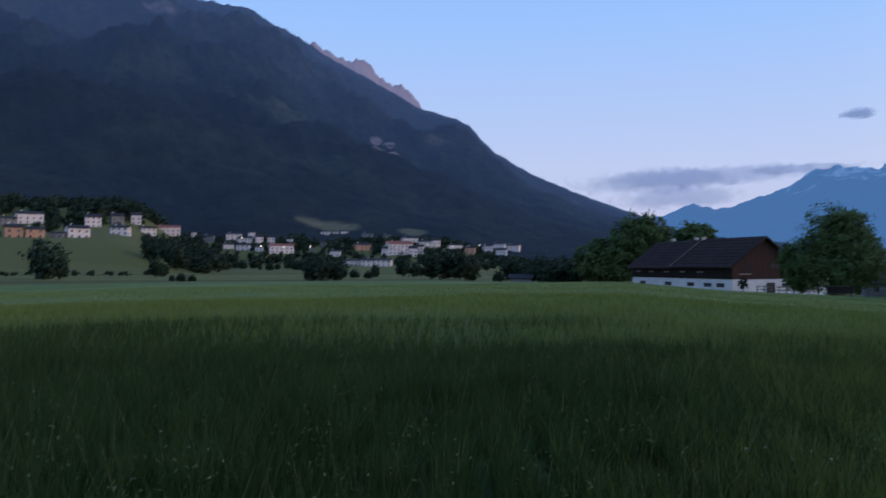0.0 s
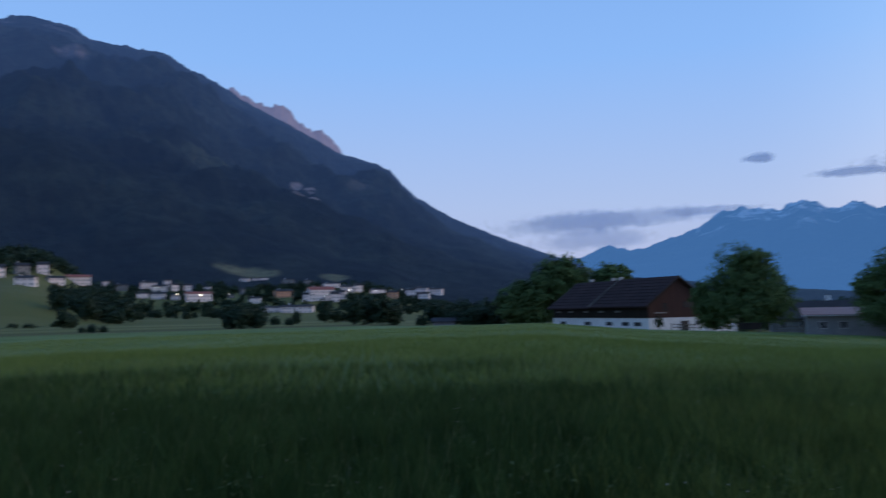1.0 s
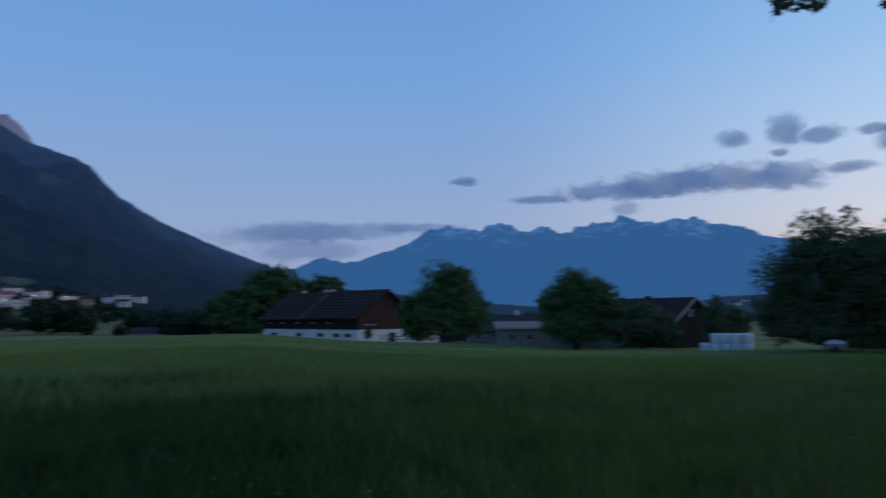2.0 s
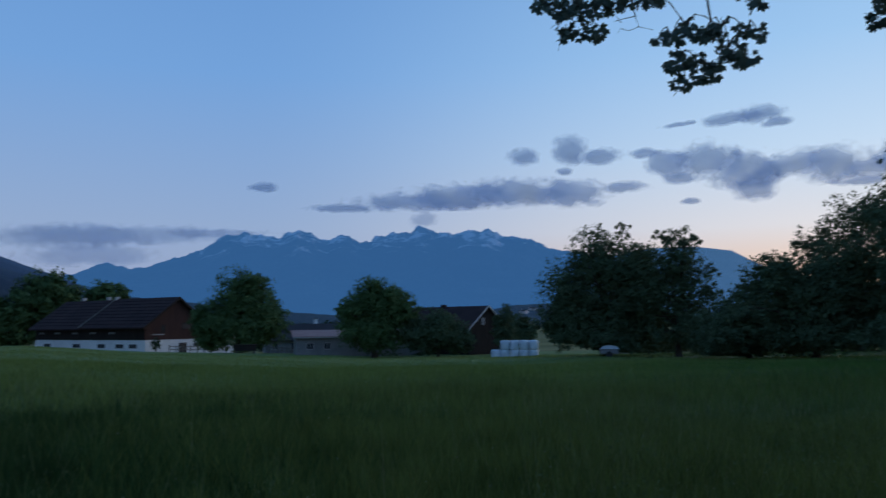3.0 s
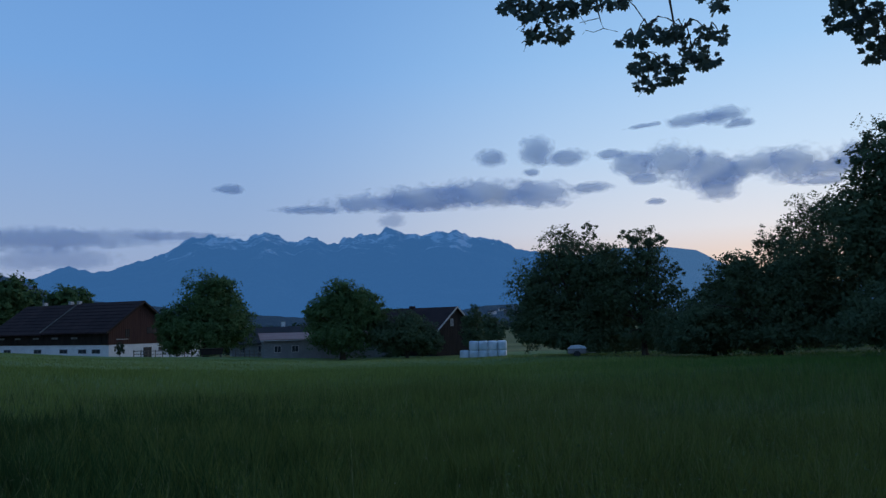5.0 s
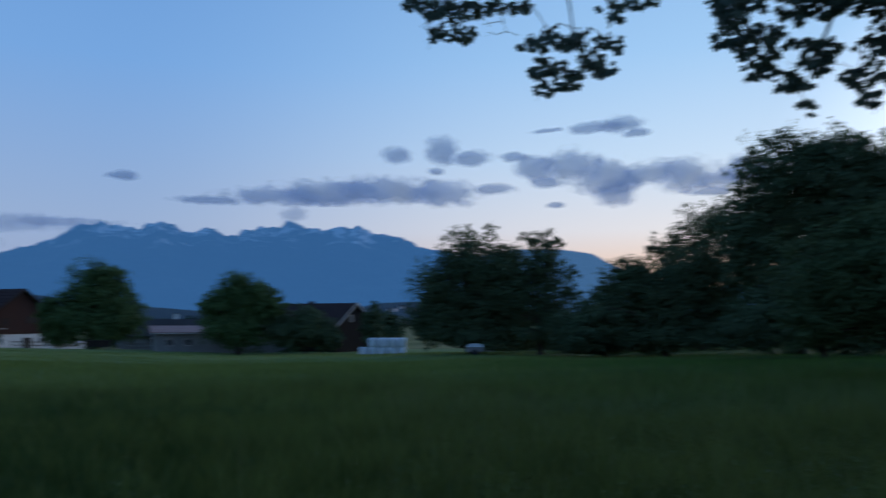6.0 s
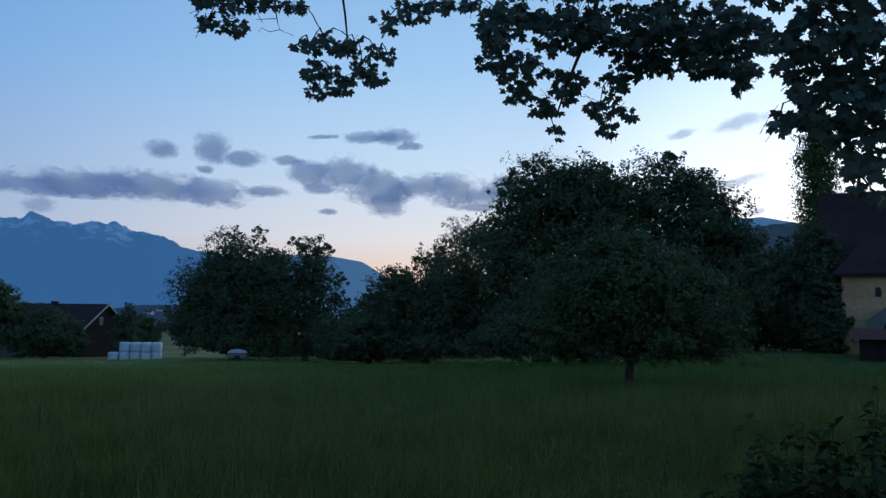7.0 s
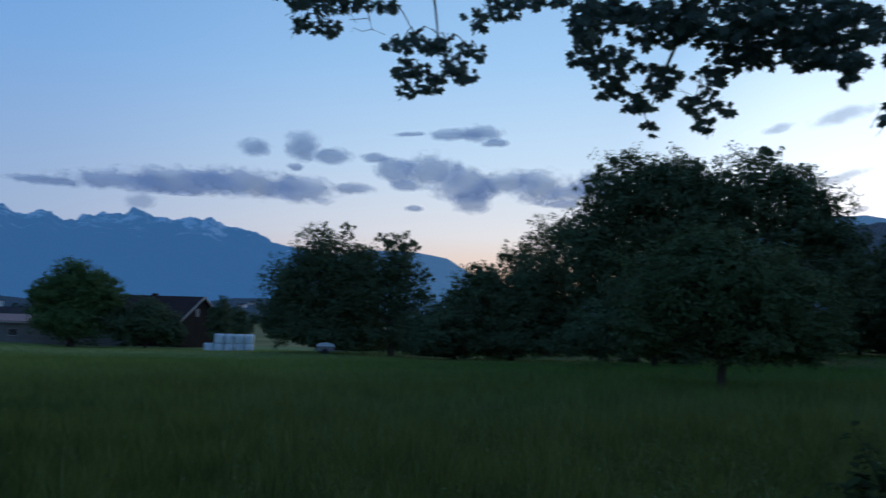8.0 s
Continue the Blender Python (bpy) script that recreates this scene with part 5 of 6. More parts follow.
for az, d, L, kind in [(-46.4, 1620, 16, "white"), (-47.1, 1700, 14, "white"), (-47.6, 1640, 18, "grey"), (-48.3, 1600, 14, "white"), (-49.0, 1660, 20, "white"), (-49.6, 1580, 14, "red"), (-50.3, 1640, 16, "white")]:
    farmhouse("village_house", at(az, d, -11.0 + 50.0 * (d - 1300) / 600), az + rngv.uniform(-35, 35), L, 11, 8, 10.6, WALLS[kind], ROOFS[kind], LABELS[kind], 3, 1, VILLAGE)
farmhouse("field_shed", on_ground(-5.6, 212, 0.2), -5.6, 5.6, 4.0, 1.7, 2.5, M_GREYWALL, M_ROOF_GREY, "small grey field shed beside the trees", 0, 0, "", "shed")


def street_lamp(az, el, lift):
    d, z = stand(az, el)
    d, z = d - 4, z - 0.1
    p = at(az, d, z - 0.1)
    ob = thing("street_lamp", Matrix.Translation(p), "lit street lamp on a slim pole in the village", "street lamp", "village street lamps")
    vv, ff = tube([Vector((0, 0, 0)), Vector((0, 0, lift))], [0.08, 0.06], 6)
    part_of("pole", mesh_from("pole", vv, ff, M_METAL), ob)
    bm = bmesh.new()
    bmesh.ops.create_icosphere(bm, subdivisions=1, radius=0.42)
    for v in bm.verts:
        v.co.z = v.co.z * 0.6 + lift
    part("lamp_head", bm, M_LAMP, ob, "glowing lamp head")


for az, el in [(-1.97, 1.1), (-2.66, 1.08), (-3.31, 1.07), (-0.74, 1.05), (1.16, 1.1), (2.81, 0.65), (9.53, 0.9), (12.98, 0.95), (11.42, 0.85), (14.29, 1.5)]:
    street_lamp(az, el, 5.0)


# ---- trees of the valley ----
def far_trees():
    """A few shapes of distant tree, copied over the slope and the valley."""
    shapes = []
    for k, blobs in enumerate([
            [(0, 0, 6, 3.6, 3.6, 4.2), (1.5, 0, 4, 3.4, 3, 3.2), (-1.6, 0, 3.6, 3.2, 3, 3)],
            [(0, 0, 5, 4.4, 4, 4.2), (2.6, 0, 3.4, 3, 3, 3), (-3, 0, 3, 2.6, 3, 2.6)],
            [(0, 0, 3.2, 2.4, 2.4, 3), (0, 0, 7, 1.5, 1.5, 4.4), (0, 0, 10.5, 0.8, 0.8, 2.6)]]):
        shapes.append((blobs, k))
    rng = random.Random(12)
    made = {}
    spots = [(26.7, 245, 11.4, 1), (25.9, 252, 8.0, 0), (20.0, 290, 7.2, 0), (19.5, 300, 5.0, 1), (18.3, 190, 2.2, 1), (17.6, 194, 1.8, 1), (18.9, 196, 1.7, 1), (8.6, 184, 6.2, 1), (7.6, 186, 5.6, 1), (9.4, 188, 5.8, 1), (6.4, 250, 3.0, 1), (5.4, 240, 2.6, 1), (4.9, 262, 4.6, 0), (2.9, 275, 8.2, 0), (2.0, 280, 5.4, 1), (0.9, 222, 8.6, 0), (0.0, 226, 8.8, 1), (-1.2, 222, 8.6, 0), (-2.0, 228, 8.0, 1), (-4.0, 230, 3.4, 1), (-6.2, 215, 6.0, 1), (-7.6, 212, 7.2, 1), (-9.0, 214, 7.4, 1), (-8.4, 222, 8.4, 0), (-10.8, 230, 11.6, 2), (-9.8, 240, 9.0, 0), (-12.0, 225, 9.6, 1), (-11.4, 232, 10.0, 0), (-7.0, 240, 8.6, 0), (-5.2, 245, 8.0, 1)]
    for az in np.arange(16.5, 20.5, 0.35):
        spots.append((az, rng.uniform(380, 450), rng.uniform(8, 15), rng.choice([0, 1])))
    for az in np.arange(-11, 31, 0.55):
        d = rng.uniform(500, 740)
        spots.append((az + rng.uniform(-0.3, 0.3), d, rng.uniform(5, 9), rng.choice([0, 0, 1, 2])))
    for az in np.arange(-6, 16, 0.5):
        spots.append((az + rng.uniform(-0.2, 0.2), rng.uniform(590, 690), rng.uniform(3.5, 6.5), rng.choice([0, 1, 1, 2])))
    for az in np.arange(19.5, 30, 0.3):
        spots.append((az + rng.uniform(-0.25, 0.25), rng.uniform(322, 345), rng.uniform(0.9, 2.6) * (1.0 if int(az * 1.3) % 3 else 0.5), 1))
    for az in np.arange(19, 31, 0.8):
        spots.append((az + rng.uniform(-0.3, 0.3), rng.uniform(450, 580), rng.uniform(4, 8), rng.choice([0, 1, 2])))
    for az in np.arange(9, 21, 0.45):
        spots.append((az + rng.uniform(-0.2, 0.2), rng.uniform(480, 560), rng.uniform(4, 7), rng.choice([0, 1, 1])))
    for az in np.arange(-56, -44, 0.6):
        spots.append((az + rng.uniform(-0.2, 0.2), rng.uniform(330, 900), rng.uniform(6, 10), rng.choice([0, 1])))
    for i in range(14):
        spots.append((rng.uniform(-35, -26), rng.uniform(230, 300), rng.uniform(6, 9), rng.choice([0, 1, 2])))
    for az, d, h, k in spots:
        g = on_ground(az, d, 0.2)
        tops = (10.2, 9.2, 13.0)
        s = h / tops[k]
        if d > 380 and hides_house(az, d, 0.25, g.z + h):
            continue
        m = Matrix.Translation(g) @ pose(0, 0, 0, 0, 0, rng.uniform(0, 360))
        if k not in made:
            t = tree("valley_tree", az, d, tops[k], shapes[k][0], 1500, 0.46, ("dark round valley tree", "broad dark valley bush tree", "pointed dark spruce in the valley")[k] + " among the houses and fields", M_LEAF_FAR, 0.25, 0.25, 80 + k, 0.2, 0.6, 8, "trees of the valley", per=10)
            t.matrix_world = m
            t.scale = (s, s, s)
            made[k] = t
        else:
            c = copy_thing(made[k], m)
            c.scale = (s, s, s)


far_trees()


def woodland(name, spots, seed, label, leaf=1.0, n=84):
    """Far woods as one joined crowd of crowns."""
    rng = np.random.default_rng(seed)
    Q, T, o = [], [], 0
    for x, y, z, s in spots:
        q, t, _ = leaf_cloud(rng, [(0, 0, s * 0.55, s * 0.34, s * 0.34, s * 0.5)], n, leaf, 0.3, 0.6, 7)
        Q.append(q + np.array([x, y, z]))
        T.append(t + o)
        o += len(q)
    ob = new(name, mesh_arrays(name, np.concatenate(Q), np.concatenate(T), M_LEAF_FAR))
    return tagged(ob, label, "woods", kind="stuff")


rw = random.Random(3)
spots = []
for i in range(520):
    az, d = rw.uniform(-14, 32), rw.uniform(690, 790)
    if 1 < az < 3 or 6 < az < 10 and d > 700:
        continue
    g, tall = on_ground(az, d), rw.uniform(5, 11)
    if not hides_house(az, d, 0.2, g.z + tall):
        spots.append((g.x, g.y, g.z - 1, tall))
for i in range(900):
    az, d = rw.uniform(-13, 19), rw.uniform(590, 760)
    g, tall = on_ground(az, d), rw.uniform(4, 8)
    if not hides_house(az, d, 0.15, g.z + tall):
        spots.append((g.x, g.y, g.z - 1, tall))
for i in range(330):
    az, d = rw.uniform(16.5, 34), rw.uniform(585, 730)
    g, tall = on_ground(az, d), rw.uniform(7, 12)
    if not hides_house(az, d, 0.2, g.z + tall):
        spots.append((g.x, g.y, g.z - 1, tall))
woodland("woods", spots, 31, "dark forest edge along the mountain's foot")
spots = []
for i in range(500):
    az, d = rw.uniform(-60, -8), rw.uniform(650, 1500)
    g = on_ground(az, d)
    spots.append((g.x, g.y, g.z - 1, rw.uniform(7, 13)))
woodland("valley_woods", spots, 32, "dark belts of trees across the valley floor")


# ---- the maple overhead ----
def maple_outline():
    half = [(0.0, 1.05), (0.09, 0.86), (0.23, 0.82), (0.24, 0.60), (0.40, 0.67), (0.68, 0.78), (0.63, 0.57), (0.69, 0.43), (0.48, 0.30), (0.62, 0.20), (0.66, 0.04), (0.44, -0.04), (0.20, -0.10), (0.03, 0.04)]
    return half + [(-x, y) for x, y in half[::-1] if x > 0.001]


OUT = maple_outline()


def maple_leaf_mesh(fold):
    """A five-lobed leaf, folded along its midrib, on a short stalk."""
    verts = [(0, 0.25, 0.0)] + [(x, y, fold * abs(x) - 0.12 * y * y) for x, y in OUT]
    k = len(OUT)
    faces = [(0, 1 + i, 1 + (i + 1) % k) for i in range(k)]
    o = len(verts)
    verts += [(-0.012, 0.06, 0), (0.012, 0.06, 0), (0.008, -0.55, -0.10), (-0.008, -0.55, -0.10)]
    faces.append((o, o + 1, o + 2, o + 3))
    return verts, faces


def maple():
    rng = np.random.default_rng(7)
    base = on_ground(-128, 5.2)
    ob = thing("maple_tree", Matrix.Translation(base), "maple with lobed leaves hanging on thin twigs overhead", "tree")
    inv = Matrix.Translation(-base)
    spray_a = [(-48.5, 22.5, 1.35, 0.67), (-50.8, 22.1, 2.30, 0.82), (-49.7, 20.6, 0.78, 0.76), (-51.4, 20.6, 1.00, 0.75), (-54.1, 22.3, 1.69, 0.47), (-55.9, 22.2, 0.75, 0.43), (-52.0, 24.5, 4.0, 1.2), (-60.0, 24.8, 4.0, 0.9)]
    spray_b = [(-57.0, 19.7, 0.97, 0.67), (-58.0, 20.4, 0.66, 0.52), (-59.2, 19.8, 1.31, 0.58), (-60.4, 20.0, 0.57, 0.51), (-60.9, 18.7, 1.00, 0.73), (-62.1, 19.6, 0.91, 0.50), (-62.9, 19.1, 0.63, 0.40), (-61.8, 18.0, 1.00, 0.66), (-57.5, 18.1, 1.04, 0.75), (-58.9, 17.8, 1.10, 0.75), (-57.9, 16.7, 0.89, 0.53), (-59.4, 17.0, 0.74, 0.53), (-56.0, 19.6, 0.45, 0.30), (-60.6, 17.6, 0.65, 0.44)]
    spray_c = [(-62.4, 21.6, 0.78, 0.90), (-64.0, 22.4, 1.56, 0.75), (-66.5, 22.9, 1.76, 0.52), (-68.5, 23.0, 1.17, 0.45)]
    spray_d = [(-70.0, 19.9, 1.26, 1.72), (-72.3, 18.5, 1.77, 1.54), (-71.9, 16.9, 1.03, 0.94), (-73.8, 15.9, 1.26, 0.94), (-74.8, 14.1, 0.64, 0.55), (-75.4, 17.5, 1.48, 1.24), (-77.9, 15.8, 1.23, 0.86), (-78.5, 14.4, 0.93, 0.59), (-79.9, 15.4, 0.76, 0.46), (-78.9, 17.3, 1.15, 0.96), (-80.7, 18.8, 1.87, 1.35), (-82.6, 19.0, 1.83, 1.33)]
    spray_e = [(-85.0, 18.8, 1.78, 1.32), (-87.2, 18.3, 1.46, 1.31), (-88.1, 17.5, 0.91, 0.87), (-87.5, 16.6, 0.50, 0.41), (-71.2, 21.8, 2.34, 1.57), (-75.4, 21.3, 2.67, 1.79), (-79.1, 21.1, 2.61, 1.77), (-82.7, 21.2, 2.52, 1.63), (-86.1, 20.7, 2.42, 1.72), (-88.7, 19.9, 0.95, 1.42), (-80.0, 24.6, 9.0, 1.6)]
    spray_f = [(-90.3, 18.7, 1.06, 1.49), (-92.6, 19.4, 2.07, 2.08), (-95.3, 19.1, 1.81, 2.36), (-91.8, 16.4, 1.47, 1.36), (-94.2, 15.7, 2.02, 2.04), (-95.8, 15.2, 1.23, 2.08), (-89.9, 14.1, 0.75, 0.89), (-91.6, 14.4, 1.06, 0.79), (-93.3, 13.3, 1.16, 1.01), (-95.2, 12.8, 1.31, 1.34), (-94.2, 11.1, 0.95, 0.79), (-95.5, 10.6, 0.99, 0.99), (-94.6, 9.6, 0.63, 0.54), (-95.7, 8.8, 0.56, 0.64), (-98.4, 15.6, 2.2, 6.0), (-93.0, 23.4, 5.5, 2.2)]
    clusters = []
    for spray, d, full in ((spray_a, 6.6, 2.5), (spray_b, 6.5, 2.1), (spray_c, 6.3, 2.4), (spray_d, 6.0, 2.2), (spray_e, 5.7, 3.1), (spray_f, 4.4, 3.0)):
        for az, el, ha, he in spray:
            az += 0.5 if az > -63.2 else 0.0
            ra, re = radians(ha), radians(he)
            clusters.append((az, el, d, ra, re, max(4, int(full * math.pi * ra * d * re * d / 0.0023))))
    leaves, centres = [], []
    for az, el, d, ra, re, n in clusters:
        c = direction(az, el) * d + Vector((0, 0, EYE))
        right = direction(az - 90)
        fwd = direction(az, el)
        upv = right.cross(fwd).normalized()
        centres.append(c)
        for i in range(n):
            while True:
                a, b, e = rng.uniform(-1, 1, 3)
                if a * a + b * b + e * e < 1:
                    break
            q = c + right * (a * ra * d) + upv * (b * re * d) + fwd * (e * 0.30)
            leaves.append((q, fwd))
    order = np.argsort([(q - Vector((0, 0, EYE))).length for q, _ in leaves])
    shapes = [maple_leaf_mesh(f) for f in (0.15, 0.35, -0.2, 0.5)]
    meshes = [mesh_from("leaf", v, f, M_MAPLE) for v, f in shapes]
    pv, pf, single = [], [], 0
    # boughs: from the trunk up and over, each feeding its clusters by twigs
    trunk_top = Vector((0, 0, 5.2))
    tv, tf = tube([Vector((0, 0, -0.3)), Vector((0.02, 0.05, 1.2)), Vector((0.1, 0.0, 3.0)), trunk_top, Vector((0.3, 0.2, 7.0))], [0.42, 0.31, 0.27, 0.22, 0.12], 14)
    trunk = part_of("trunk", mesh_from("trunk", tv, tf, M_BARK, True), ob)
    boughs = []
    for az, el, d in [(-52, 29, 6.7), (-62, 28.5, 6.5), (-73, 28, 6.1), (-84, 27, 5.6), (-95, 26, 4.8)]:
        e = direction(az, el) * d + Vector((0, 0, EYE)) - base
        mid = trunk_top.lerp(e, 0.5) + Vector((0, 0, 0.7))
        path = [trunk_top, trunk_top.lerp(mid, 0.5) + Vector((0, 0, 0.2)), mid, mid.lerp(e, 0.5) + Vector((0, 0, 0.15)), e]
        bv, bf = tube(path, [0.10, 0.08, 0.055, 0.035, 0.015], 8)
        part_of("bough", mesh_from("bough", bv, bf, M_BARK, True), ob)
        boughs.append(path)
    sv, sf, hearts = [], [], []
    for c in sorted(centres, key=lambda z: -z.z):
        c = c - base
        best = min([p for path in boughs for p in path[1:]] + hearts, key=lambda p: (p - c).length + (2.0 if p.z < c.z - 0.25 else 0) - (0.45 if p in hearts else 0))
        hearts.append(c)
        bend = best.lerp(c, 0.55) + Vector((0.05, 0.03, 0.10))
        a, f = tube([best, best.lerp(bend, 0.5) + Vector((0, 0, 0.05)), bend, c], [0.009, 0.007, 0.005, 0.003], 5)
        o = len(sv)
        sv += a
        sf += [tuple(i + o for i in g) for g in f]
    for rank, i in enumerate(order):
        q, fwd = leaves[i]
        q = q - base
        s = 0.053 * rng.uniform(0.65, 1.2)
        # blades hang, tips outward and down, faces turned to the open sky
        nrm = (Vector(rng.normal(size=3)) * 0.42 + Vector((0, 0, 0.5)) - fwd * 0.8).normalized()
        tip = Vector((rng.normal() * 0.7, rng.normal() * 0.7, -1.0))
        tip = (tip - nrm * tip.dot(nrm)).normalized()
        side = tip.cross(nrm)
        m = Matrix.Translation(q) @ Matrix((side, tip, nrm)).transposed().to_4x4() @ Matrix.Diagonal((s, s, s, 1))
        k = int(rng.integers(0, 4))
        if rank % 11 == 0 and single < 290:
            single += 1
            lf = part_of("leaf", meshes[k], ob)
            lf.matrix_local = m
        else:
            v, f = shapes[k]
            o = len(pv)
            pv += [m @ Vector(x) for x in v]
            pf += [tuple(j + o for j in g) for g in f]
        # a thread of twig towards the nearest cluster heart
        if rank % 4 == 0:
            c = min(centres, key=lambda z: (z - base - q).length) - base
            far_end = q.lerp(c, 0.35) + Vector(rng.normal(size=3)) * 0.05
            a, g = tube([q - tip * s * 0.5, q.lerp(far_end, 0.5) + Vector((0, 0, 0.02)), far_end], [0.0015, 0.002, 0.0026], 3)
            o = len(sv)
            sv += a
            sf += [tuple(j + o for j in h) for h in g]
    # the bare hanging twig and the stalk of the hanging spray
    def line(rows, d, r0, r1):
        path = [direction(az, el) * d + Vector((0, 0, EYE)) - base for az, el in rows]
        a, g = tube(path, [r0 + (r1 - r0) * i / (len(path) - 1) for i in range(len(path))], 5)
        o = len(sv)
        sv.extend(a)
        sf.extend([tuple(j + o for j in h) for h in g])
    line([(-58.6, 24.0), (-59.0, 22.0), (-59.2, 20.6), (-59.3, 19.0)], 6.5, 0.011, 0.006)
    line([(-54.0, 23.5), (-53.9, 22.0), (-54.1, 21.2), (-54.3, 20.6), (-55.3, 20.3)], 6.6, 0.006, 0.003)
    line([(-54.0, 21.3), (-53.2, 21.2), (-52.6, 21.1)], 6.6, 0.004, 0.002)
    line([(-54.3, 20.6), (-53.6, 20.4), (-53.0, 20.6), (-52.8, 20.3)], 6.6, 0.003, 0.002)
    line([(-78.4, 25.5), (-77.6, 22.5), (-76.6, 19.8), (-75.6, 17.6), (-74.9, 15.6)], 5.9, 0.022, 0.006)
    line([(-86.5, 25.5), (-84.0, 22.4), (-81.5, 20.0), (-79.5, 18.2)], 5.7, 0.016, 0.005)
    tagged(part_of("foliage", mesh_from("foliage", pv, pf, M_MAPLE), ob), kind="stuff")
    tagged(part_of("twig_spray", mesh_from("twig_spray", sv, sf, M_BARK), ob), kind="stuff")
    return ob


maple()


# ---- the shrub at the meadow's edge ----
def shrub():
    rng = np.random.default_rng(17)
    p = on_ground(-93.0, 5.6)
    ob = thing("shrub", Matrix.Translation(p) @ pose(0, 0, 0, 0, 0, -93.0), "dark leafy shrub at the edge of the grass", "shrub")
    sv, sf, lv, lt = [], [], [], []
    for i in range(110):
        root = Vector((rng.uniform(-0.62, 1.0), rng.uniform(-0.4, 0.6), -0.05))
        hgt = rng.uniform(0.7, 1.38) * (1.0 - 0.38 * abs(root.x - 0.15))
        tip = root + Vector((rng.normal() * 0.22, rng.normal() * 0.2, hgt))
        mid = root.lerp(tip, 0.5) + Vector((rng.normal() * 0.05, rng.normal() * 0.05, 0.03))
        a, f = tube([root, mid, tip], [0.009, 0.006, 0.002], 5)
        o = len(sv)
        sv += a
        sf += [tuple(j + o for j in g) for g in f]
        for j in range(38):
            t = rng.uniform(0.25, 1.0)
            q = (root.lerp(mid, t * 2) if t < 0.5 else mid.lerp(tip, t * 2 - 1))
            out = Vector((rng.normal(), rng.normal(), rng.normal() * 0.4 + 0.1)).normalized()
            side = out.cross(Vector((0, 0, 1))).normalized()
            s = rng.uniform(0.06, 0.12)
            wv = side * s * 0.30
            b = q + out * 0.02
            o = len(lv)
            droop = Vector((0, 0, -s * 0.35))
            lv += [b, b + out * s * 0.35 + wv, b + out * s * 0.72 + wv * 0.8 + droop * 0.5, b + out * s + droop, b + out * s * 0.72 - wv * 0.8 + droop * 0.5, b + out * s * 0.35 - wv]
            lt += [(o, o + 1, o + 5), (o + 1, o + 2, o + 4), (o + 1, o + 4, o + 5), (o + 2, o + 3, o + 4)]
    tagged(part_of("wood", mesh_from("wood", sv, sf, M_BARK), ob), kind="stuff")
    tagged(part_of("leaves", mesh_from("leaves", lv, lt, M_SHRUB), ob), kind="stuff")
    return ob


shrub()


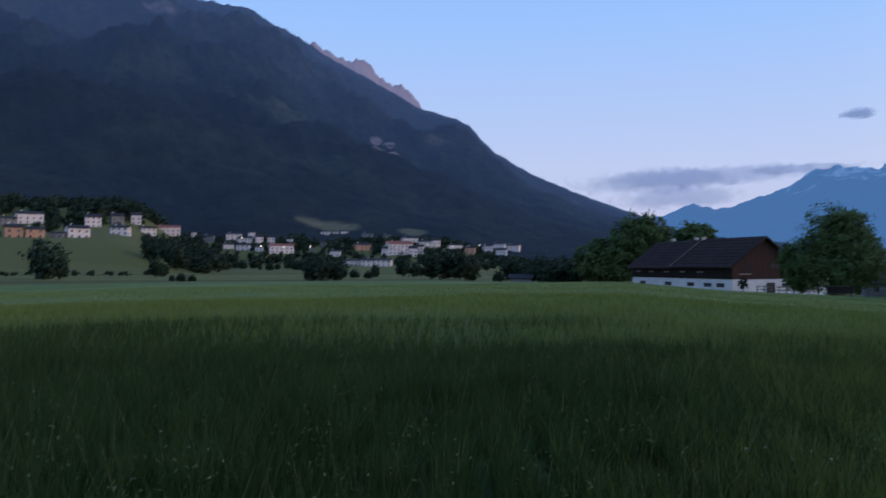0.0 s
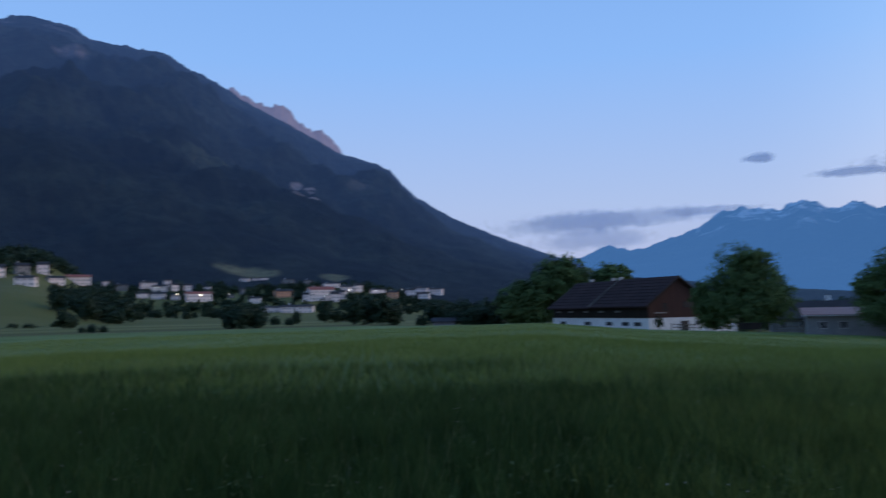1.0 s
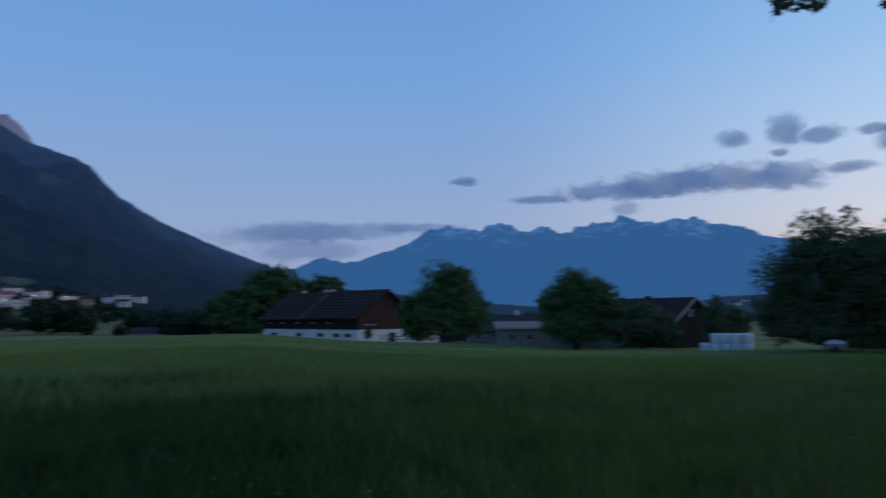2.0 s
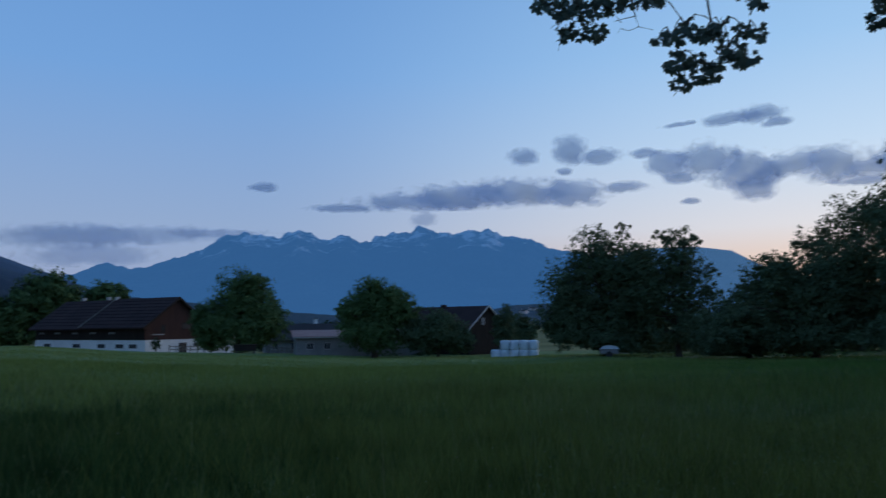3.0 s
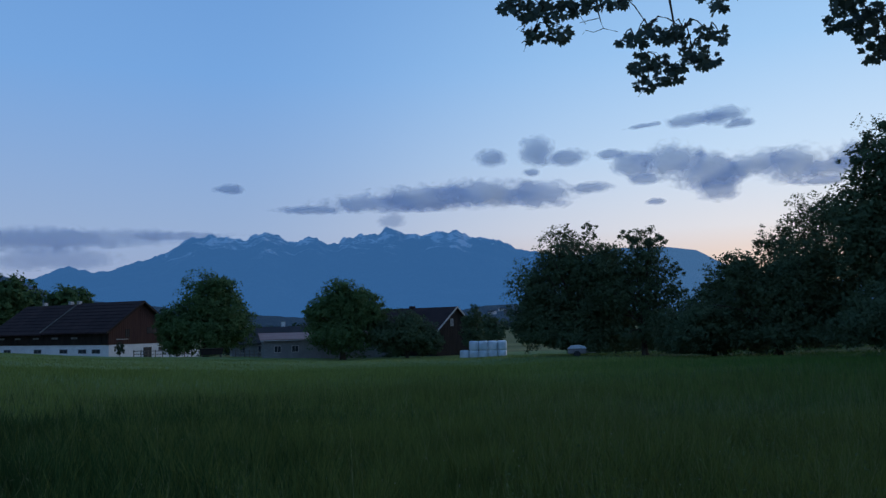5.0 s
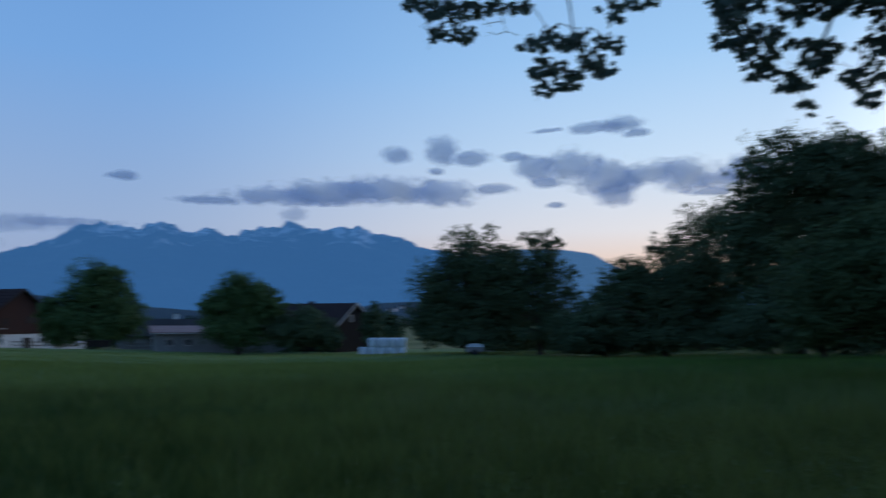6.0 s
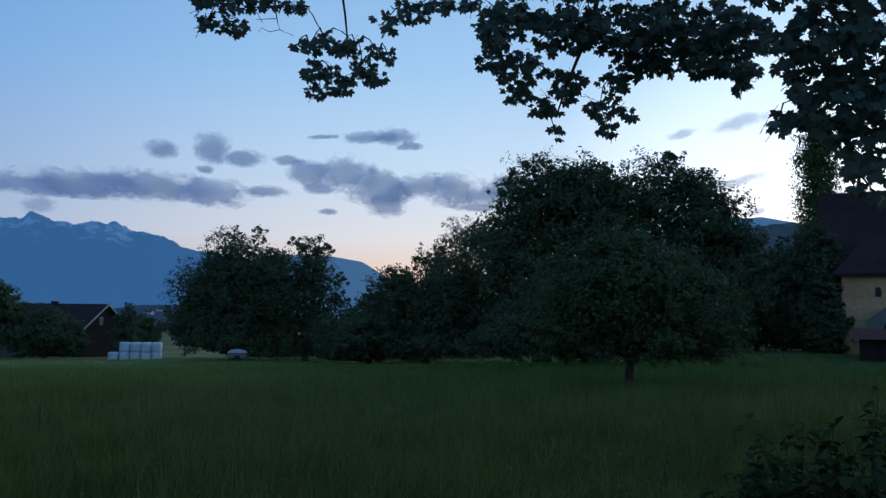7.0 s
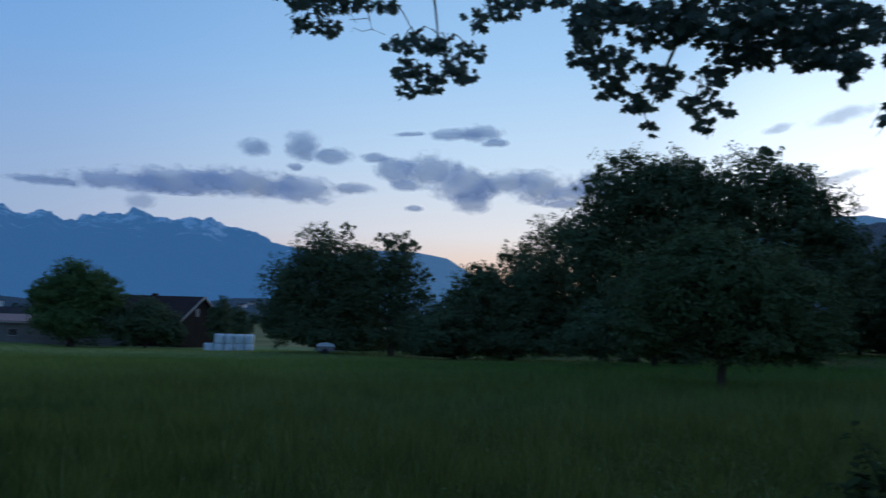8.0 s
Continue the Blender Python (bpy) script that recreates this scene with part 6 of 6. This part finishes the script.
# ---- the tall grass ----
def grass(name, n, r0, r1, blade, width, seed, mat, label, segs=2, az0=-104, az1=36, clumping=0.5, power=1.0, fade=None, side=None):
    rng = np.random.default_rng(seed)
    az = np.radians(rng.uniform(az0, az1, n))
    r = (r0 ** power + (r1 ** power - r0 ** power) * rng.random(n)) ** (1 / power)
    x, y = -np.sin(az) * r, np.cos(az) * r
    if fade:
        # one stand thins out as the other takes over, in uneven tongues
        w = r + 4.6 * np.sin(x * 0.21 + 1.7 * np.sin(y * 0.13)) + 3.0 * np.cos(y * 0.33 + x * 0.17) + 2.0 * np.sin(x * 0.63 - y * 0.4)
        keep = rng.random(n) < (smooth(fade[0], fade[1], w) if fade[0] < fade[1] else 1 - smooth(fade[1], fade[0], w))
        x, y, r = x[keep], y[keep], r[keep]
        n = len(x)
    if side:
        deg = np.degrees(np.arctan2(-x, y)) + 5.0 * np.sin(r * 0.9) + 4.0 * np.cos(r * 0.37)
        keep = rng.random(n) < (smooth(side[0], side[1], deg) if side[0] < side[1] else 1 - smooth(side[1], side[0], deg))
        x, y, r = x[keep], y[keep], r[keep]
        n = len(x)
    # tufts pull the blades together
    tx, ty = np.round(x * 2.2) / 2.2, np.round(y * 2.2) / 2.2
    j = np.sin(tx * 127.1 + ty * 311.7) * 43758.5
    j = j - np.floor(j)
    pull = clumping * 0.6 * j
    x, y = x + (tx + 0.2 * (j - 0.5) - x) * pull, y + (ty + 0.2 * (0.5 - j) - y) * pull
    z = height(x, y) - 0.02
    patch = 0.5 + 0.5 * np.sin(x * 0.55 + 1.3 * np.sin(y * 0.4)) * np.cos(y * 0.47 + np.sin(x * 0.35))
    h = blade * (0.45 + 0.75 * rng.random(n)) * (0.65 + 0.35 * j) * (0.72 + 0.42 * patch)
    a = rng.uniform(0, 2 * np.pi, n)
    lean = h * (0.12 + 0.40 * rng.random(n))
    ux, uy = np.cos(a), np.sin(a)
    w = width * (0.6 + 0.8 * rng.random(n))
    th = rng.uniform(0, np.pi, n)
    vx, vy = np.cos(th) * w, np.sin(th) * w
    p0 = np.stack([x - vx, y - vy, z], 1)
    p1 = np.stack([x + vx, y + vy, z], 1)
    if segs == 1:
        p2 = np.stack([x + ux * lean, y + uy * lean, z + h], 1)
        q = np.stack([p0, p1, p2], 1).reshape(-1, 3)
        tris = np.arange(n * 3).reshape(-1, 3)
    else:
        mx, my, mz = x + ux * lean * 0.3, y + uy * lean * 0.3, z + h * 0.6
        p2 = np.stack([mx + vx * 0.75, my + vy * 0.75, mz], 1)
        p3 = np.stack([mx - vx * 0.75, my - vy * 0.75, mz], 1)
        p4 = np.stack([x + ux * lean, y + uy * lean, z + h], 1)
        q = np.stack([p0, p1, p2, p3, p4], 1).reshape(-1, 3)
        b = np.arange(n)[:, None] * 5
        tris = np.concatenate([b + [0, 1, 2], b + [0, 2, 3], b + [3, 2, 4]], 0)
    ob = new(name, mesh_arrays(name, q, tris, mat))
    return tagged(ob, label, "grass", kind="stuff")


grass("grass", 170000, 2.4, 14, 0.62, 0.0044, 1, M_GRASS, "tall uncut meadow grass in tufts", 2, -104, 6, power=1.5, clumping=0.8, side=(-6, -44))
grass("dark_grass", 130000, 2.4, 15, 0.64, 0.0048, 11, M_DARKGRASS, "dense dark olive stand of tall grass", 2, -48, 36, power=1.5, clumping=0.8, side=(-44, -6))
grass("grass", 200000, 12, 42, 0.50, 0.009, 2, M_GRASS, "tall uncut meadow grass in tufts", 1, -104, 6, power=1.4, clumping=0.7, fade=(44, 14), side=(-6, -44))
grass("dark_grass", 90000, 13, 26, 0.50, 0.010, 12, M_DARKGRASS, "dense dark olive stand of tall grass", 1, -48, 36, power=1.4, clumping=0.7, fade=(31, 9), side=(-44, -6))
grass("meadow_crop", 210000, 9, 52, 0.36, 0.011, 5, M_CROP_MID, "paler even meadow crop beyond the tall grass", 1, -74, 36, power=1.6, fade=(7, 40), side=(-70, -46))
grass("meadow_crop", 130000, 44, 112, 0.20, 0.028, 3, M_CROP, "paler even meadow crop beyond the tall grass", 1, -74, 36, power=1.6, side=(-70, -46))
grass("orchard_grass", 90000, 9, 48, 0.34, 0.011, 15, M_LAWN, "short green grass under the orchard trees", 1, -104, -42, power=1.6, fade=(8, 30), side=(-46, -70))
grass("orchard_grass", 60000, 44, 112, 0.18, 0.028, 13, M_LAWN, "short green grass under the orchard trees", 1, -104, -42, power=1.6, side=(-46, -70))
grass("grass_ears", 6500, 3, 20, 0.74, 0.0048, 44, M_HAY, "thin pale seed heads over the grass", 1, -104, -46, clumping=0.7, power=1.3)
grass("grass_ears", 11000, 3, 34, 0.88, 0.0036, 4, M_HAY, "thin pale seed heads over the grass", 1, clumping=0.2, power=1.4)


def herbs():
    """Broad small leaves of the meadow herbs among the blades, in loose plants."""
    rng = np.random.default_rng(91)
    plants = 3600
    az, r = np.radians(rng.uniform(-104, 34, plants)), 2.8 + 14 * rng.random(plants) ** 1.2
    keep = rng.random(plants) < np.where(np.degrees(az) < -45, 1.0, 0.12)
    az, r = az[keep], r[keep]
    px, py, tall = -np.sin(az) * r, np.cos(az) * r, rng.uniform(0.3, 0.72, len(az))
    k = np.repeat(np.arange(len(az)), 22)
    n = len(k)
    f = rng.random(n) ** 0.6
    c = np.stack([px[k] + rng.normal(size=n) * 0.09, py[k] + rng.normal(size=n) * 0.09, height(px[k], py[k]) + tall[k] * f], 1)
    a = rng.normal(size=(n, 3)) * [1, 1, 0.45]
    a /= np.linalg.norm(a, axis=1)[:, None]
    b = np.cross(a, rng.normal(size=(n, 3)) * 0.5 + [0, 0, 1.0])
    b /= np.linalg.norm(b, axis=1)[:, None]
    s = (rng.uniform(0.012, 0.034, n) * (1.25 - 0.6 * f))[:, None]
    q = np.stack([c - a * s, c + b * s * 0.38, c + a * s - [0, 0, 0.01], c - b * s * 0.38], 1).reshape(-1, 3)
    base = np.arange(n)[:, None] * 4
    tris = np.concatenate([base + [0, 1, 2], base + [0, 2, 3]], 0)
    tagged(new("meadow_herbs", mesh_arrays("meadow_herbs", q, tris, M_HERB)), "leafy meadow herbs among the tall grass", "herbs", kind="stuff")


herbs()


def flowers():
    """Small pale flower heads scattered over the grass."""
    rng = np.random.default_rng(77)
    n = 700
    az, r = np.radians(rng.uniform(-104, 36, n)), 3.5 + 22 * rng.random(n) ** 1.3
    x, y = -np.sin(az) * r, np.cos(az) * r
    z = height(x, y) + rng.uniform(0.38, 0.66, n)
    c = np.stack([x, y, z], 1)
    a = rng.normal(size=(n, 3))
    a /= np.linalg.norm(a, axis=1)[:, None]
    b = np.cross(a, rng.normal(size=(n, 3)))
    b /= np.linalg.norm(b, axis=1)[:, None]
    s = rng.uniform(0.004, 0.010, n)[:, None]
    q = np.stack([c + a * s, c + b * s, c - a * s, c - b * s, c + np.cross(a, b) * s * 0.7], 1).reshape(-1, 3)
    k = np.arange(n)[:, None] * 5
    tris = np.concatenate([k + [0, 1, 4], k + [1, 2, 4], k + [2, 3, 4], k + [3, 0, 4]], 0)
    tagged(new("meadow_flowers", mesh_arrays("meadow_flowers", q, tris, M_FLOWER)), "tiny pale flower heads in the meadow", "flowers", kind="stuff")


flowers()
